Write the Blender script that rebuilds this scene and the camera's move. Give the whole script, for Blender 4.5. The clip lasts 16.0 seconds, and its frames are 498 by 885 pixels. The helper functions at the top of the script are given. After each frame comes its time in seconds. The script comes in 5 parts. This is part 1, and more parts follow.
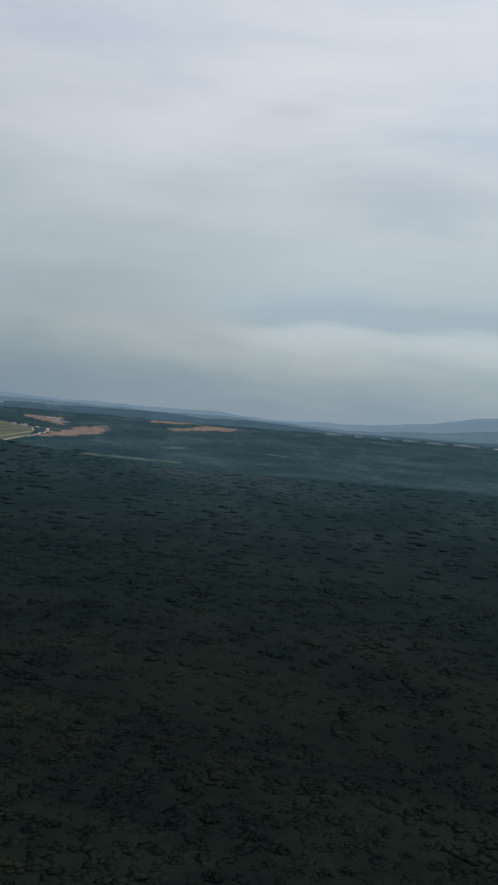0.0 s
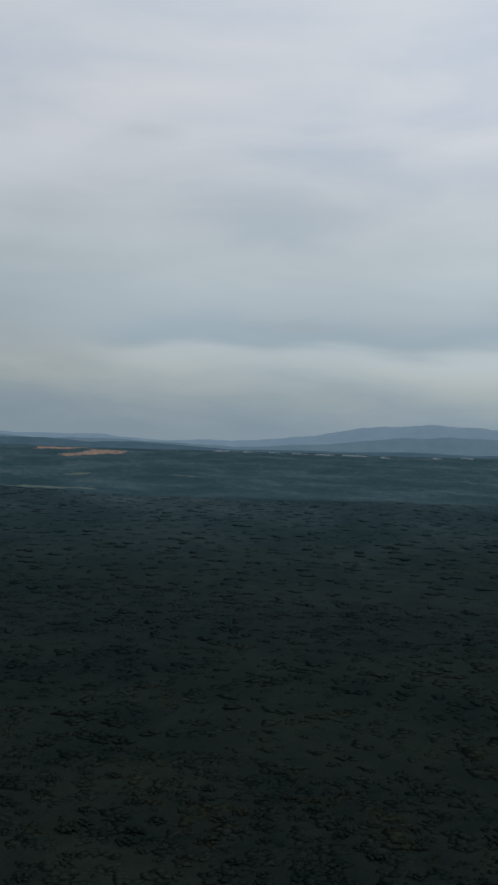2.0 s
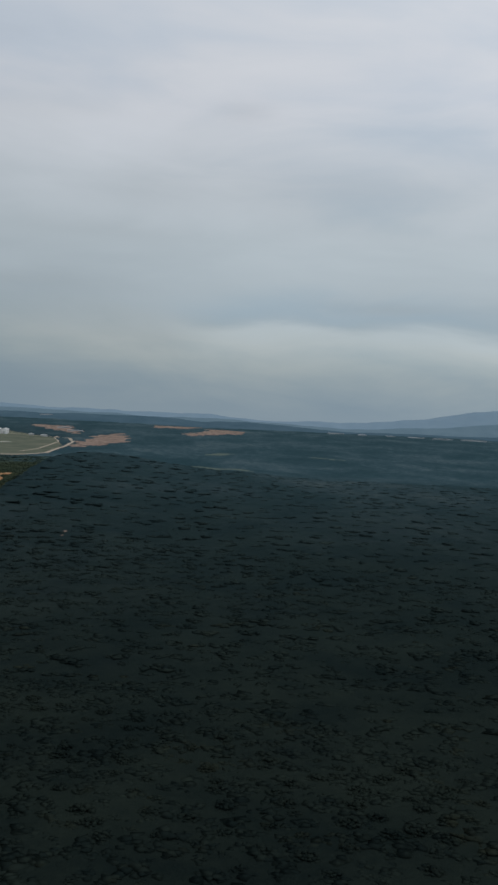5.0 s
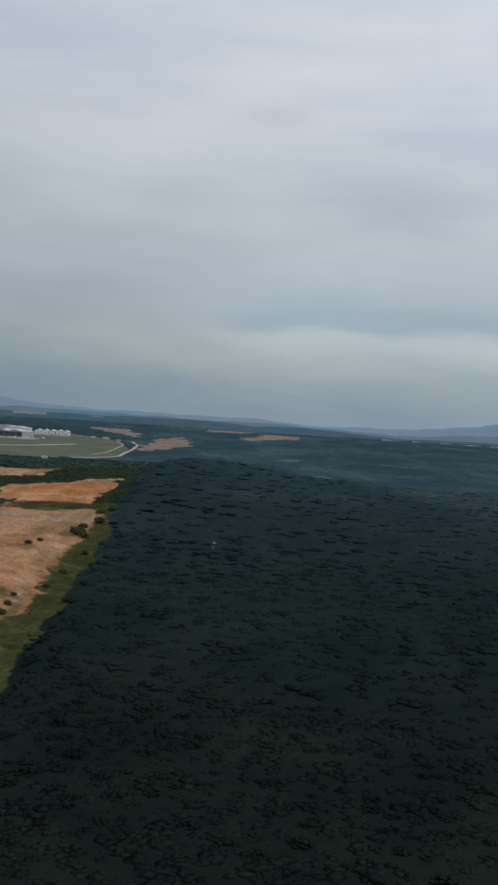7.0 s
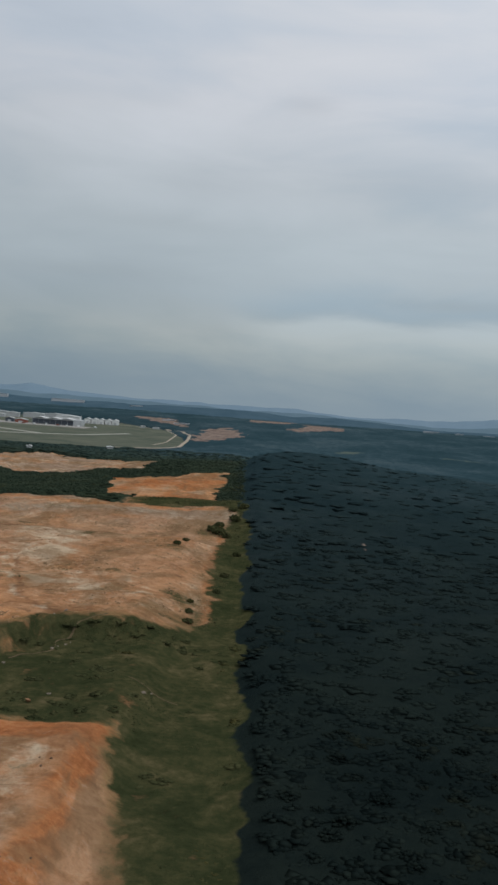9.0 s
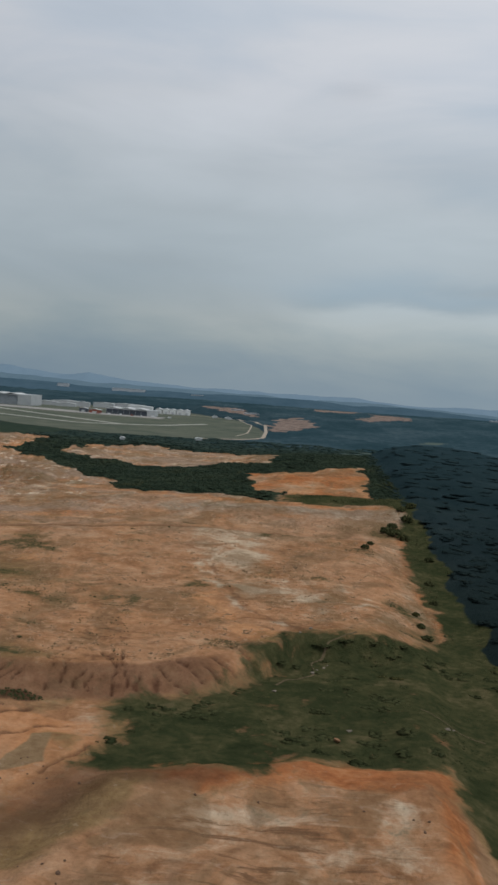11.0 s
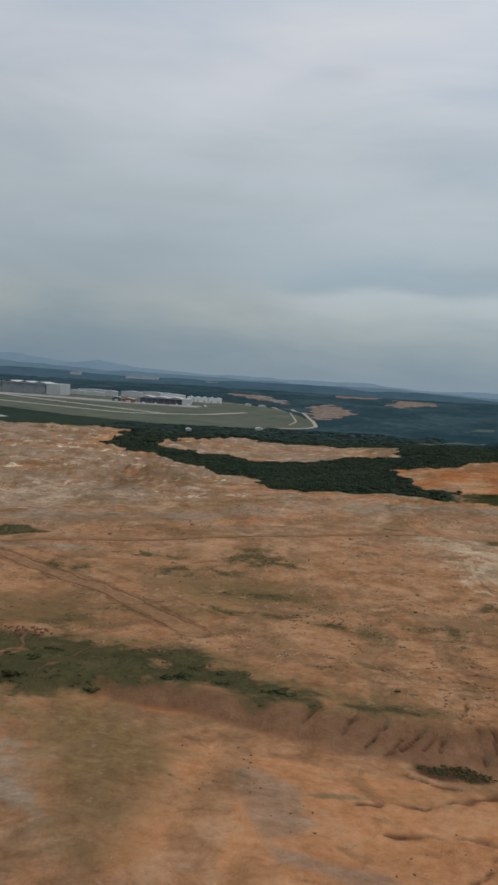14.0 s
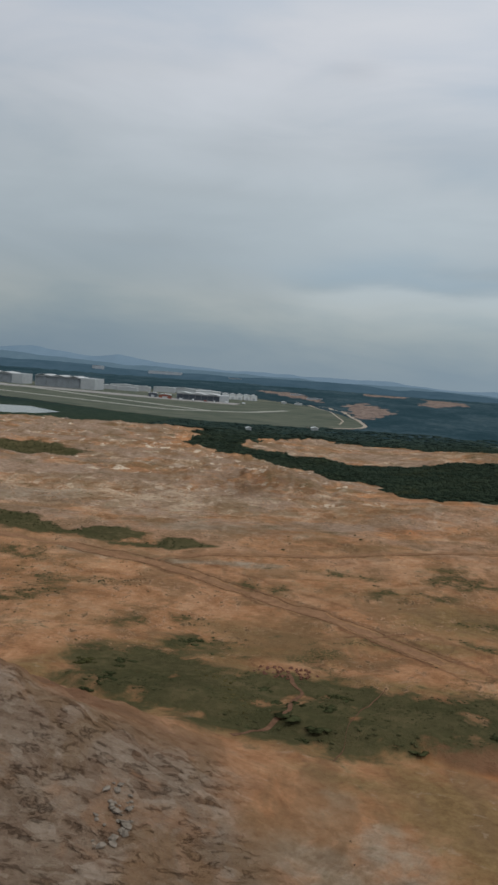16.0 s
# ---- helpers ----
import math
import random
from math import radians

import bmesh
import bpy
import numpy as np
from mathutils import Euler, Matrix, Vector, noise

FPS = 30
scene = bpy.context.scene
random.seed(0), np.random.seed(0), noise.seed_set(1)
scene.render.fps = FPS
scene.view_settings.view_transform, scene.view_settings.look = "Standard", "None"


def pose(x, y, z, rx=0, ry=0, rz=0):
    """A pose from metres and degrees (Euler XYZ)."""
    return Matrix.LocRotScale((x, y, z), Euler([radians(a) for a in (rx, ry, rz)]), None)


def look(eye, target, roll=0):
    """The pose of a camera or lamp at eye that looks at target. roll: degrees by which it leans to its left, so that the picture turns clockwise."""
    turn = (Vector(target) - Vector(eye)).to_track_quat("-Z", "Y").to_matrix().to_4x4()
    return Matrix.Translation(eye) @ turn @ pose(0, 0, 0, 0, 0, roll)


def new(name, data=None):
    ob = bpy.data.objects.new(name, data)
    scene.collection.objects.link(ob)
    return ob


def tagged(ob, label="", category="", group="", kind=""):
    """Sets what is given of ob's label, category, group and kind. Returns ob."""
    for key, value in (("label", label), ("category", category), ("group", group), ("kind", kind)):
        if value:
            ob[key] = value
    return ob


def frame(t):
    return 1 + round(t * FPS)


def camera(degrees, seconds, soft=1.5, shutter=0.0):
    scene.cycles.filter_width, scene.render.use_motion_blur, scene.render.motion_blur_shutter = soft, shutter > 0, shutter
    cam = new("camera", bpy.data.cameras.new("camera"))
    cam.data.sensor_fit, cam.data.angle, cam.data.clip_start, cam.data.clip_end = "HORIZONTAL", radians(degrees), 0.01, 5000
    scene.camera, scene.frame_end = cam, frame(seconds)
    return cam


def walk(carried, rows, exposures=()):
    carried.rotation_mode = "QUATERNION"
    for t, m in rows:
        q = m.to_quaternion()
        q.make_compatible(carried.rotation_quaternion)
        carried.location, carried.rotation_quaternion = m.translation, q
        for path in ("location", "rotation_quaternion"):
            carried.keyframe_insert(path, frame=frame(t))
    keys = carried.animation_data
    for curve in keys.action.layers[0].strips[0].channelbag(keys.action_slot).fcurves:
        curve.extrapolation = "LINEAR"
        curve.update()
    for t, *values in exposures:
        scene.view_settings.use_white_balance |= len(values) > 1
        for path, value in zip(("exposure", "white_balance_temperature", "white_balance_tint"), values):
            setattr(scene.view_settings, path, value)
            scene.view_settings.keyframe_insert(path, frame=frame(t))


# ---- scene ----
# ---------------------------------------------------------------- camera
cam = camera(28.49, 16.0, soft=2.8)
PATH = [
    (0.0, 282.65, -111.93, 86.17, 87.86, -4.81, 1.82),
    (0.5, 264.98, -104.93, 85.57, 88.96, -3.25, -3.50),
    (1.0, 247.32, -97.93, 84.97, 89.39, -2.15, -6.99),
    (1.5, 229.65, -90.94, 84.37, 89.39, -1.79, -6.76),
    (2.0, 211.98, -83.94, 83.77, 89.34, -2.02, -5.82),
    (2.5, 194.32, -76.95, 83.18, 88.83, -2.15, -4.14),
    (3.0, 176.65, -69.95, 82.58, 88.36, -2.20, -4.54),
    (3.5, 158.99, -62.96, 81.98, 88.19, -2.24, -2.42),
    (4.0, 141.32, -55.96, 81.38, 88.04, -2.46, -1.92),
    (4.5, 123.66, -48.97, 80.78, 88.00, -2.62, -1.30),
    (5.0, 105.99, -41.97, 80.18, 88.04, -2.90, -0.74),
    (5.5, 88.33, -34.98, 79.58, 88.10, -3.23, -0.25),
    (6.0, 70.66, -27.98, 78.99, 88.15, -3.53, 0.19),
    (6.5, 53.00, -20.99, 78.39, 88.16, -3.70, 0.58),
    (7.0, 35.33, -13.99, 77.79, 88.19, -3.65, 1.28),
    (7.5, 17.67, -7.00, 77.19, 88.06, -4.06, 2.04),
    (8.0, -0.00, 0.00, 76.59, 87.85, -4.03, 1.58),
    (8.5, -17.67, 7.00, 75.99, 87.71, -4.12, 1.90),
    (9.0, -35.33, 13.99, 75.40, 87.49, -4.20, 2.60),
    (9.5, -53.00, 20.99, 74.80, 87.24, -4.24, 3.43),
    (10.0, -70.66, 27.98, 74.20, 87.01, -4.23, 4.18),
    (10.5, -88.33, 34.98, 73.60, 86.85, -4.16, 4.62),
    (11.0, -105.99, 41.97, 73.00, 86.64, -4.06, 5.19),
    (11.5, -123.66, 48.97, 72.40, 86.39, -3.75, 5.49),
    (12.0, -141.32, 55.96, 71.80, 86.27, -3.42, 4.08),
    (12.5, -158.99, 62.96, 71.21, 86.25, -2.50, 4.22),
    (13.0, -176.65, 69.95, 70.61, 86.32, -2.69, 4.38),
    (13.5, -194.32, 76.95, 70.01, 86.05, -3.19, 4.59),
    (14.0, -211.98, 83.94, 69.41, 85.84, -3.51, 4.62),
    (14.5, -229.65, 90.94, 68.81, 85.77, -3.18, 4.65),
    (15.0, -247.32, 97.93, 68.21, 85.61, -3.69, 5.12),
    (15.5, -264.98, 104.93, 67.62, 85.59, -3.96, 5.43),
    (16.0, -282.65, 111.93, 67.02, 85.58, -4.32, 5.03),
]
walk(cam, [(t, pose(x, y, z, rx, ry, rz)) for t, x, y, z, rx, ry, rz in PATH],
     exposures=[(0.0, 0.16), (0.5, 0.25), (1.0, 0.12), (1.6, 0.0), (4.0, -0.02), (7.0, 0.06), (11.0, 0.02), (16.0, 0.02)])

# ---------------------------------------------------------------- sky and sun
world = bpy.data.worlds.new("overcast_sky")
scene.world = world
world.use_nodes = True


class Nodes:
    """Short hand for building a node tree."""

    def __init__(self, tree):
        self.t = tree
        self.t.nodes.clear()

    def add(self, kind, **values):
        n = self.t.nodes.new(kind)
        for key, value in values.items():
            setattr(n, key, value)
        return n

    def link(self, a, b):
        self.t.links.new(a, b)

    def put(self, socket, value):
        if isinstance(value, bpy.types.NodeSocket):
            self.link(value, socket)
        else:
            socket.default_value = value

    def math(self, op, a, b=0.0, c=0.0, clamp=False):
        n = self.add("ShaderNodeMath", operation=op, use_clamp=clamp)
        for i, v in enumerate((a, b, c)):
            self.put(n.inputs[i], v)
        return n.outputs[0]

    def mix(self, f, a, b, blend="MIX"):
        n = self.add("ShaderNodeMix", data_type="RGBA", blend_type=blend)
        self.put(n.inputs[0], f)
        self.put(n.inputs[6], a if isinstance(a, bpy.types.NodeSocket) else (*a, 1))
        self.put(n.inputs[7], b if isinstance(b, bpy.types.NodeSocket) else (*b, 1))
        return n.outputs[2]

    def ramp(self, f, stops):
        n = self.add("ShaderNodeValToRGB")
        e = n.color_ramp.elements
        while len(e) < len(stops):
            e.new(0.5)
        for el, (p, c) in zip(e, stops):
            el.position, el.color = p, (*c, 1)
        self.put(n.inputs[0], f)
        return n.outputs[0]

    def noise(self, vector, scale, detail=4.0, rough=0.55, distort=0.0):
        n = self.add("ShaderNodeTexNoise")
        if vector is not None:
            self.link(vector, n.inputs["Vector"])
        n.inputs["Scale"].default_value = scale
        n.inputs["Detail"].default_value = detail
        n.inputs["Roughness"].default_value = rough
        n.inputs["Distortion"].default_value = distort
        return n.outputs[0]

    def step(self, v, lo, hi):
        n = self.add("ShaderNodeMapRange", interpolation_type="SMOOTHSTEP")
        self.put(n.inputs[0], v)
        n.inputs[1].default_value, n.inputs[2].default_value = lo, hi
        return n.outputs[0]

    def scaled(self, vector, s):
        n = self.add("ShaderNodeMapping")
        self.link(vector, n.inputs[0])
        n.inputs[3].default_value = s
        return n.outputs[0]

    def attr(self, name):
        return self.add("ShaderNodeAttribute", attribute_name=name).outputs["Fac"]


SUN_UP, SUN_ROUND = 52.0, 125.0
n = Nodes(world.node_tree)
coord = n.add("ShaderNodeTexCoord").outputs["Generated"]
sep = n.add("ShaderNodeSeparateXYZ")
n.link(coord, sep.inputs[0])
up = sep.outputs[2]
sky = n.add("ShaderNodeTexSky", sky_type="NISHITA", sun_disc=False)
sky.sun_elevation, sky.sun_rotation = radians(SUN_UP), radians(SUN_ROUND)
# layered cloud in soft flat bars
bars = n.scaled(coord, (1.7, 1.7, 6.0))
big = n.noise(bars, 1.0, 2.0, 0.45, 0.4)
fine = n.noise(bars, 2.6, 5.0, 0.52, 0.35)
cloud = n.math("ADD", n.math("MULTIPLY", big, 0.6), n.math("MULTIPLY", fine, 0.4))
lifted = n.math("ADD", up, n.math("MULTIPLY_ADD", fine, 0.07, -0.035))
base = n.ramp(lifted, [(0.0, (0.218, 0.286, 0.342)), (0.022, (0.248, 0.312, 0.358)), (0.05, (0.312, 0.366, 0.390)), (0.068, (0.350, 0.398, 0.418)),
                       (0.10, (0.335, 0.398, 0.445)), (0.17, (0.40, 0.46, 0.505)), (0.30, (0.565, 0.60, 0.655)), (0.5, (0.68, 0.70, 0.74)), (1.0, (0.80, 0.82, 0.86))])
side = n.math("MULTIPLY_ADD", sep.outputs[0], 0.28, 1.0)
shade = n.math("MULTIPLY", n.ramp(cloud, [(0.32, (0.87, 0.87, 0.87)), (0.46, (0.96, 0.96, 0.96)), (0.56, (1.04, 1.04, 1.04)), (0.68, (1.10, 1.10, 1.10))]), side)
tint = n.mix(n.step(cloud, 0.38, 0.58), (0.945, 1.0, 1.045), (1.015, 1.0, 0.985))
# the pale cloud bank low in the north-east, with a darker layer above it, and some wisps
azi = n.math("ARCTAN2", sep.outputs[0], sep.outputs[1])
wave = n.math("MULTIPLY", n.math("COSINE", n.math("MULTIPLY", n.math("SUBTRACT", azi, 0.0436), 42.5)), 0.0038)
edge = n.math("ADD", n.math("ADD", wave, 0.0875), n.math("MULTIPLY_ADD", n.noise(n.scaled(coord, (5.0, 5.0, 14.0)), 1.0, 5.0, 0.55, 0.5), 0.060, -0.030))
over = n.math("SUBTRACT", up, edge)
span = n.math("MULTIPLY", n.step(azi, -0.09, -0.01), n.math("SUBTRACT", 1.0, n.step(azi, 0.30, 0.75)))
bank = n.math("MULTIPLY", n.math("MULTIPLY", n.math("SUBTRACT", 1.0, n.step(over, -0.013, 0.006)), n.step(up, 0.028, 0.082)), span)
layer = n.math("MULTIPLY", n.math("MULTIPLY", n.step(over, -0.010, 0.014), n.math("SUBTRACT", 1.0, n.step(over, 0.004, 0.040))), span)
shade = n.math("MULTIPLY", shade, n.math("MULTIPLY_ADD", bank, 0.17, 1.0))
shade = n.math("MULTIPLY", shade, n.math("MULTIPLY_ADD", layer, -0.08, 1.0))
for a, e, w, h, depth in ((-0.005, 0.289, 0.030, 0.010, 0.07), (-0.14, 0.172, 0.085, 0.012, 0.07), (-0.10, 0.206, 0.07, 0.015, 0.04), (0.15, 0.108, 0.06, 0.006, 0.07), (-0.20, 0.115, 0.10, 0.010, 0.05), (0.12, 0.22, 0.12, 0.02, 0.05)):
    qa = n.math("POWER", n.math("DIVIDE", n.math("SUBTRACT", azi, a), w), 2.0)
    qe = n.math("POWER", n.math("DIVIDE", n.math("SUBTRACT", n.math("ADD", up, n.math("MULTIPLY_ADD", fine, 0.03, -0.015)), e), h), 2.0)
    wisp = n.math("EXPONENT", n.math("MULTIPLY", n.math("ADD", qa, qe), -1.0))
    shade = n.math("MULTIPLY", shade, n.math("MULTIPLY_ADD", wisp, -depth, 1.0))
lit = n.add("ShaderNodeVectorMath", operation="SCALE")
tint = n.mix(n.math("MULTIPLY", layer, 0.7), tint, (0.90, 1.0, 1.07))
n.link(n.mix(1.0, base, tint, "MULTIPLY"), lit.inputs[0])
n.link(shade, lit.inputs["Scale"])
weak = n.add("ShaderNodeVectorMath", operation="SCALE")
n.link(sky.outputs[0], weak.inputs[0])
weak.inputs["Scale"].default_value = 0.10
bg = n.add("ShaderNodeBackground")
n.link(n.mix(0.95, weak.outputs[0], lit.outputs[0]), bg.inputs[0])
out = n.add("ShaderNodeOutputWorld")
n.link(bg.outputs[0], out.inputs[0])

sun_data = bpy.data.lights.new("sun", "SUN")
sun_data.energy, sun_data.angle, sun_data.color = 1.1, radians(14), (1.0, 0.95, 0.88)
sun = new("sun", sun_data)
az, el = radians(SUN_ROUND), radians(SUN_UP)
sun.matrix_world = look((0, 0, 900), (-math.sin(az) * math.cos(el), -math.cos(az) * math.cos(el), 900 - math.sin(el)))


# ---------------------------------------------------------------- materials
def material(name, build, rough=0.9, spec=0.2):
    m = bpy.data.materials.new(name)
    m.use_nodes = True
    k = Nodes(m.node_tree)
    bsdf = k.add("ShaderNodeBsdfPrincipled")
    bsdf.inputs["Roughness"].default_value = rough
    bsdf.inputs["Specular IOR Level"].default_value = spec
    o = k.add("ShaderNodeOutputMaterial")
    k.link(bsdf.outputs[0], o.inputs[0])
    build(k, bsdf)
    return m


def bumped(k, bsdf, height, strength, distance):
    b = k.add("ShaderNodeBump")
    b.inputs["Strength"].default_value, b.inputs["Distance"].default_value = strength, distance
    k.link(height, b.inputs["Height"])
    k.link(b.outputs[0], bsdf.inputs["Normal"])


def place(k):
    return k.add("ShaderNodeNewGeometry").outputs["Position"]


def ground_nodes(k, bsdf):
    p = place(k)
    n1, n2 = k.noise(p, 0.018, 6, 0.6, 0.6), k.noise(p, 0.07, 6, 0.62, 0.8)
    n3, n4 = k.noise(p, 0.35, 5, 0.65), k.noise(p, 1.6, 4, 0.7)
    streak = k.noise(k.scaled(p, (0.045, 0.026, 0.1)), 1.0, 6, 0.66, 1.0)
    # bare earth: tan clay, pale kaolin, rust and grey beds
    mixed = k.math("ADD", k.math("MULTIPLY", n2, 0.72), k.math("MULTIPLY", n3, 0.28))
    earth = k.ramp(mixed, [(0.30, (0.150, 0.077, 0.042)), (0.43, (0.240, 0.126, 0.070)), (0.52, (0.298, 0.161, 0.092)), (0.60, (0.345, 0.201, 0.122)), (0.74, (0.42, 0.295, 0.20))])
    blotch = k.math("ADD", k.math("ADD", k.math("MULTIPLY", n2, 0.45), k.math("MULTIPLY", n3, 0.2)), k.math("MULTIPLY", k.noise(k.scaled(p, (0.16, 0.34, 0.2)), 1.0, 4, 0.6, 0.5), 0.35))
    pale = k.ramp(blotch, [(0.3, (0.25, 0.18, 0.125)), (0.5, (0.36, 0.28, 0.21)), (0.7, (0.50, 0.425, 0.345))])
    rust = k.ramp(k.math("ADD", k.math("MULTIPLY", n2, 0.6), k.math("MULTIPLY", n3, 0.4)), [(0.32, (0.27, 0.128, 0.064)), (0.5, (0.385, 0.203, 0.108)), (0.66, (0.44, 0.272, 0.168))])
    grey = k.ramp(blotch, [(0.30, (0.118, 0.082, 0.060)), (0.48, (0.208, 0.160, 0.124)), (0.66, (0.325, 0.270, 0.218))])

    def mask(name, soft=0.16, amount=0.55):
        rough = k.math("MULTIPLY_ADD", k.math("ADD", n2, k.math("MULTIPLY", n3, 0.6)), amount, -0.8 * amount)
        return k.step(k.math("ADD", k.attr(name), rough), 0.5 - soft, 0.5 + soft)

    col = k.mix(k.math("MULTIPLY", k.step(n1, 0.56, 0.70), 0.4), earth, rust)
    col = k.mix(mask("rust", 0.25), col, rust)
    dashes = k.noise(k.scaled(p, (0.12, 0.045, 0.4)), 1.0, 6, 0.60, 0.2)
    col = k.mix(k.math("MULTIPLY", k.step(streak, 0.48, 0.60), k.math("MULTIPLY_ADD", k.attr("streaky"), 0.8, 0.08)), col, pale)
    col = k.mix(k.math("MULTIPLY", k.step(k.noise(k.scaled(p, (0.028, 0.018, 0.1)), 1.0, 6, 0.66, 0.8), 0.51, 0.62), k.math("MULTIPLY", k.attr("streaky"), 0.8)), col, grey)
    col = k.mix(k.math("MULTIPLY", k.step(dashes, 0.575, 0.605), k.attr("flecks")), col, (0.58, 0.51, 0.43))
    # dark dashes and brown streaks stand in for shade on the benches
    col = k.mix(k.math("MULTIPLY", k.step(dashes, 0.415, 0.375), k.math("MULTIPLY", k.attr("flecks"), 0.8)), col, (0.115, 0.072, 0.048))
    col = k.mix(k.math("MULTIPLY", k.step(k.noise(k.scaled(p, (0.05, 0.03, 0.1)), 1.0, 6, 0.68, 0.4), 0.52, 0.60), k.math("MULTIPLY", k.attr("streaky"), 0.7)), col, (0.15, 0.088, 0.052))
    layers = k.noise(k.scaled(p, (0.016, 0.022, 0.15)), 1.0, 7, 0.62, 0.5)
    upper = k.attr("upper")
    col = k.mix(k.math("MULTIPLY", k.step(layers, 0.43, 0.56), k.math("MULTIPLY", upper, 0.9)), col, k.ramp(n3, [(0.3, (0.175, 0.122, 0.094)), (0.7, (0.290, 0.222, 0.180))]))
    col = k.mix(k.math("MULTIPLY", k.step(layers, 0.43, 0.35), k.math("MULTIPLY", upper, 0.65)), col, k.ramp(n3, [(0.3, (0.125, 0.074, 0.046)), (0.7, (0.235, 0.135, 0.078))]))
    col = k.mix(mask("pale", 0.3, 1.3), col, pale)
    col = k.mix(mask("grey", 0.3, 0.9), col, grey)
    col = k.mix(k.math("MULTIPLY", mask("rust", 0.2, 1.0), 0.38), col, k.ramp(n3, [(0.3, (0.25, 0.105, 0.045)), (0.7, (0.42, 0.205, 0.100))]))
    col = k.mix(k.math("MULTIPLY", k.step(n4, 0.60, 0.72), 0.22), col, (0.085, 0.05, 0.03))
    col = k.mix(k.math("MULTIPLY", k.step(n3, 0.62, 0.75), 0.3), col, (0.13, 0.08, 0.045))
    col = k.mix(k.math("MULTIPLY", mask("ochre", 0.3, 0.9), 0.85), col, k.ramp(k.math("ADD", k.math("MULTIPLY", n3, 0.5), k.math("MULTIPLY", n2, 0.5)), [(0.34, (0.165, 0.060, 0.024)), (0.5, (0.285, 0.108, 0.044)), (0.64, (0.365, 0.172, 0.084))]))
    # combed ground: fine raking streaks of pale and brown clay
    turn = k.add("ShaderNodeMapping")
    k.link(p, turn.inputs[0])
    turn.inputs[2].default_value, turn.inputs[3].default_value = (0, 0, radians(50)), (0.05, 0.34, 0.1)
    comb = k.noise(turn.outputs[0], 1.0, 6, 0.66, 0.5)
    col = k.mix(k.math("MULTIPLY", k.step(comb, 0.53, 0.68), k.math("MULTIPLY", k.attr("combed"), 0.6)), col, (0.40, 0.295, 0.218))
    col = k.mix(k.math("MULTIPLY", k.step(comb, 0.45, 0.38), k.math("MULTIPLY", k.attr("combed"), 0.85)), col, (0.125, 0.070, 0.042))
    col = k.mix(k.math("MULTIPLY", mask("olive", 0.35, 0.8), 0.9), col, k.ramp(n3, [(0.3, (0.118, 0.078, 0.038)), (0.7, (0.200, 0.138, 0.072))]))
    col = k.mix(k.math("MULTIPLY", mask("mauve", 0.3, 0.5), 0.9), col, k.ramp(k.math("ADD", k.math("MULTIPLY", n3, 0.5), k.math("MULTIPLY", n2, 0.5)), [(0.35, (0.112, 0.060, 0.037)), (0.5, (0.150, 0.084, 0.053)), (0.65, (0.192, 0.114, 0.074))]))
    col = k.mix(k.math("MULTIPLY", mask("silt", 0.30, 0.35), 0.85), col, k.ramp(n3, [(0.3, (0.152, 0.112, 0.068)), (0.7, (0.205, 0.158, 0.100))]))
    # dark brown patch where scrub grows at the scarp's foot
    col = k.mix(k.math("MULTIPLY", mask("brownish", 0.3, 1.3), 0.8), col, (0.050, 0.040, 0.022))
    col = k.mix(k.math("MULTIPLY", k.attr("track"), 0.85), col, k.ramp(n3, [(0.3, (0.215, 0.124, 0.070)), (0.7, (0.275, 0.168, 0.098))]))
    # gritty mottling at hand's and pace's breadth
    grit, crumb = k.noise(p, 0.75, 6, 0.75, 0.3), k.noise(p, 0.22, 7, 0.72, 0.6)
    tone = k.ramp(k.math("ADD", k.math("MULTIPLY", grit, 0.5), k.math("MULTIPLY", crumb, 0.5)), [(0.36, (1.45, 1.42, 1.31)), (0.46, (1.26, 1.23, 1.12)), (0.54, (1.11, 1.08, 0.965)), (0.64, (0.81, 0.77, 0.675))])
    col = k.mix(0.9, col, k.mix(k.math("MULTIPLY", k.attr("clean"), 0.65), tone, (1.15, 1.10, 1.04)), "MULTIPLY")
    # broken rock: tilted beds, blocks and dark cracks
    lean = k.add("ShaderNodeMapping")
    k.link(p, lean.inputs[0])
    lean.inputs[2].default_value, lean.inputs[3].default_value = (0, 0, radians(62)), (0.17, 0.34, 0.30)
    beds = k.noise(lean.outputs[0], 1.7, 9, 0.66, 0.35)
    cells = k.add("ShaderNodeTexVoronoi", feature="F1")
    bent = k.add("ShaderNodeVectorMath", operation="ADD")
    shake = k.add("ShaderNodeTexNoise")
    shake.inputs["Scale"].default_value, shake.inputs["Detail"].default_value = 1.1, 4.0
    k.link(lean.outputs[0], shake.inputs["Vector"])
    wide = k.add("ShaderNodeVectorMath", operation="SCALE")
    k.link(shake.outputs["Color"], wide.inputs[0])
    wide.inputs["Scale"].default_value = 0.9
    k.link(lean.outputs[0], bent.inputs[0])
    k.link(wide.outputs[0], bent.inputs[1])
    k.link(bent.outputs[0], cells.inputs["Vector"])
    cells.inputs["Scale"].default_value = 1.6
    tile = k.add("ShaderNodeSeparateColor")
    k.link(cells.outputs["Color"], tile.inputs[0])
    crack = k.step(beds, 0.44, 0.38)
    stone = k.ramp(k.math("ADD", k.math("MULTIPLY", beds, 0.75), k.math("MULTIPLY", tile.outputs[0], 0.25)),
                   [(0.28, (0.088, 0.058, 0.040)), (0.43, (0.152, 0.112, 0.082)), (0.55, (0.200, 0.158, 0.120)), (0.72, (0.270, 0.226, 0.180))])
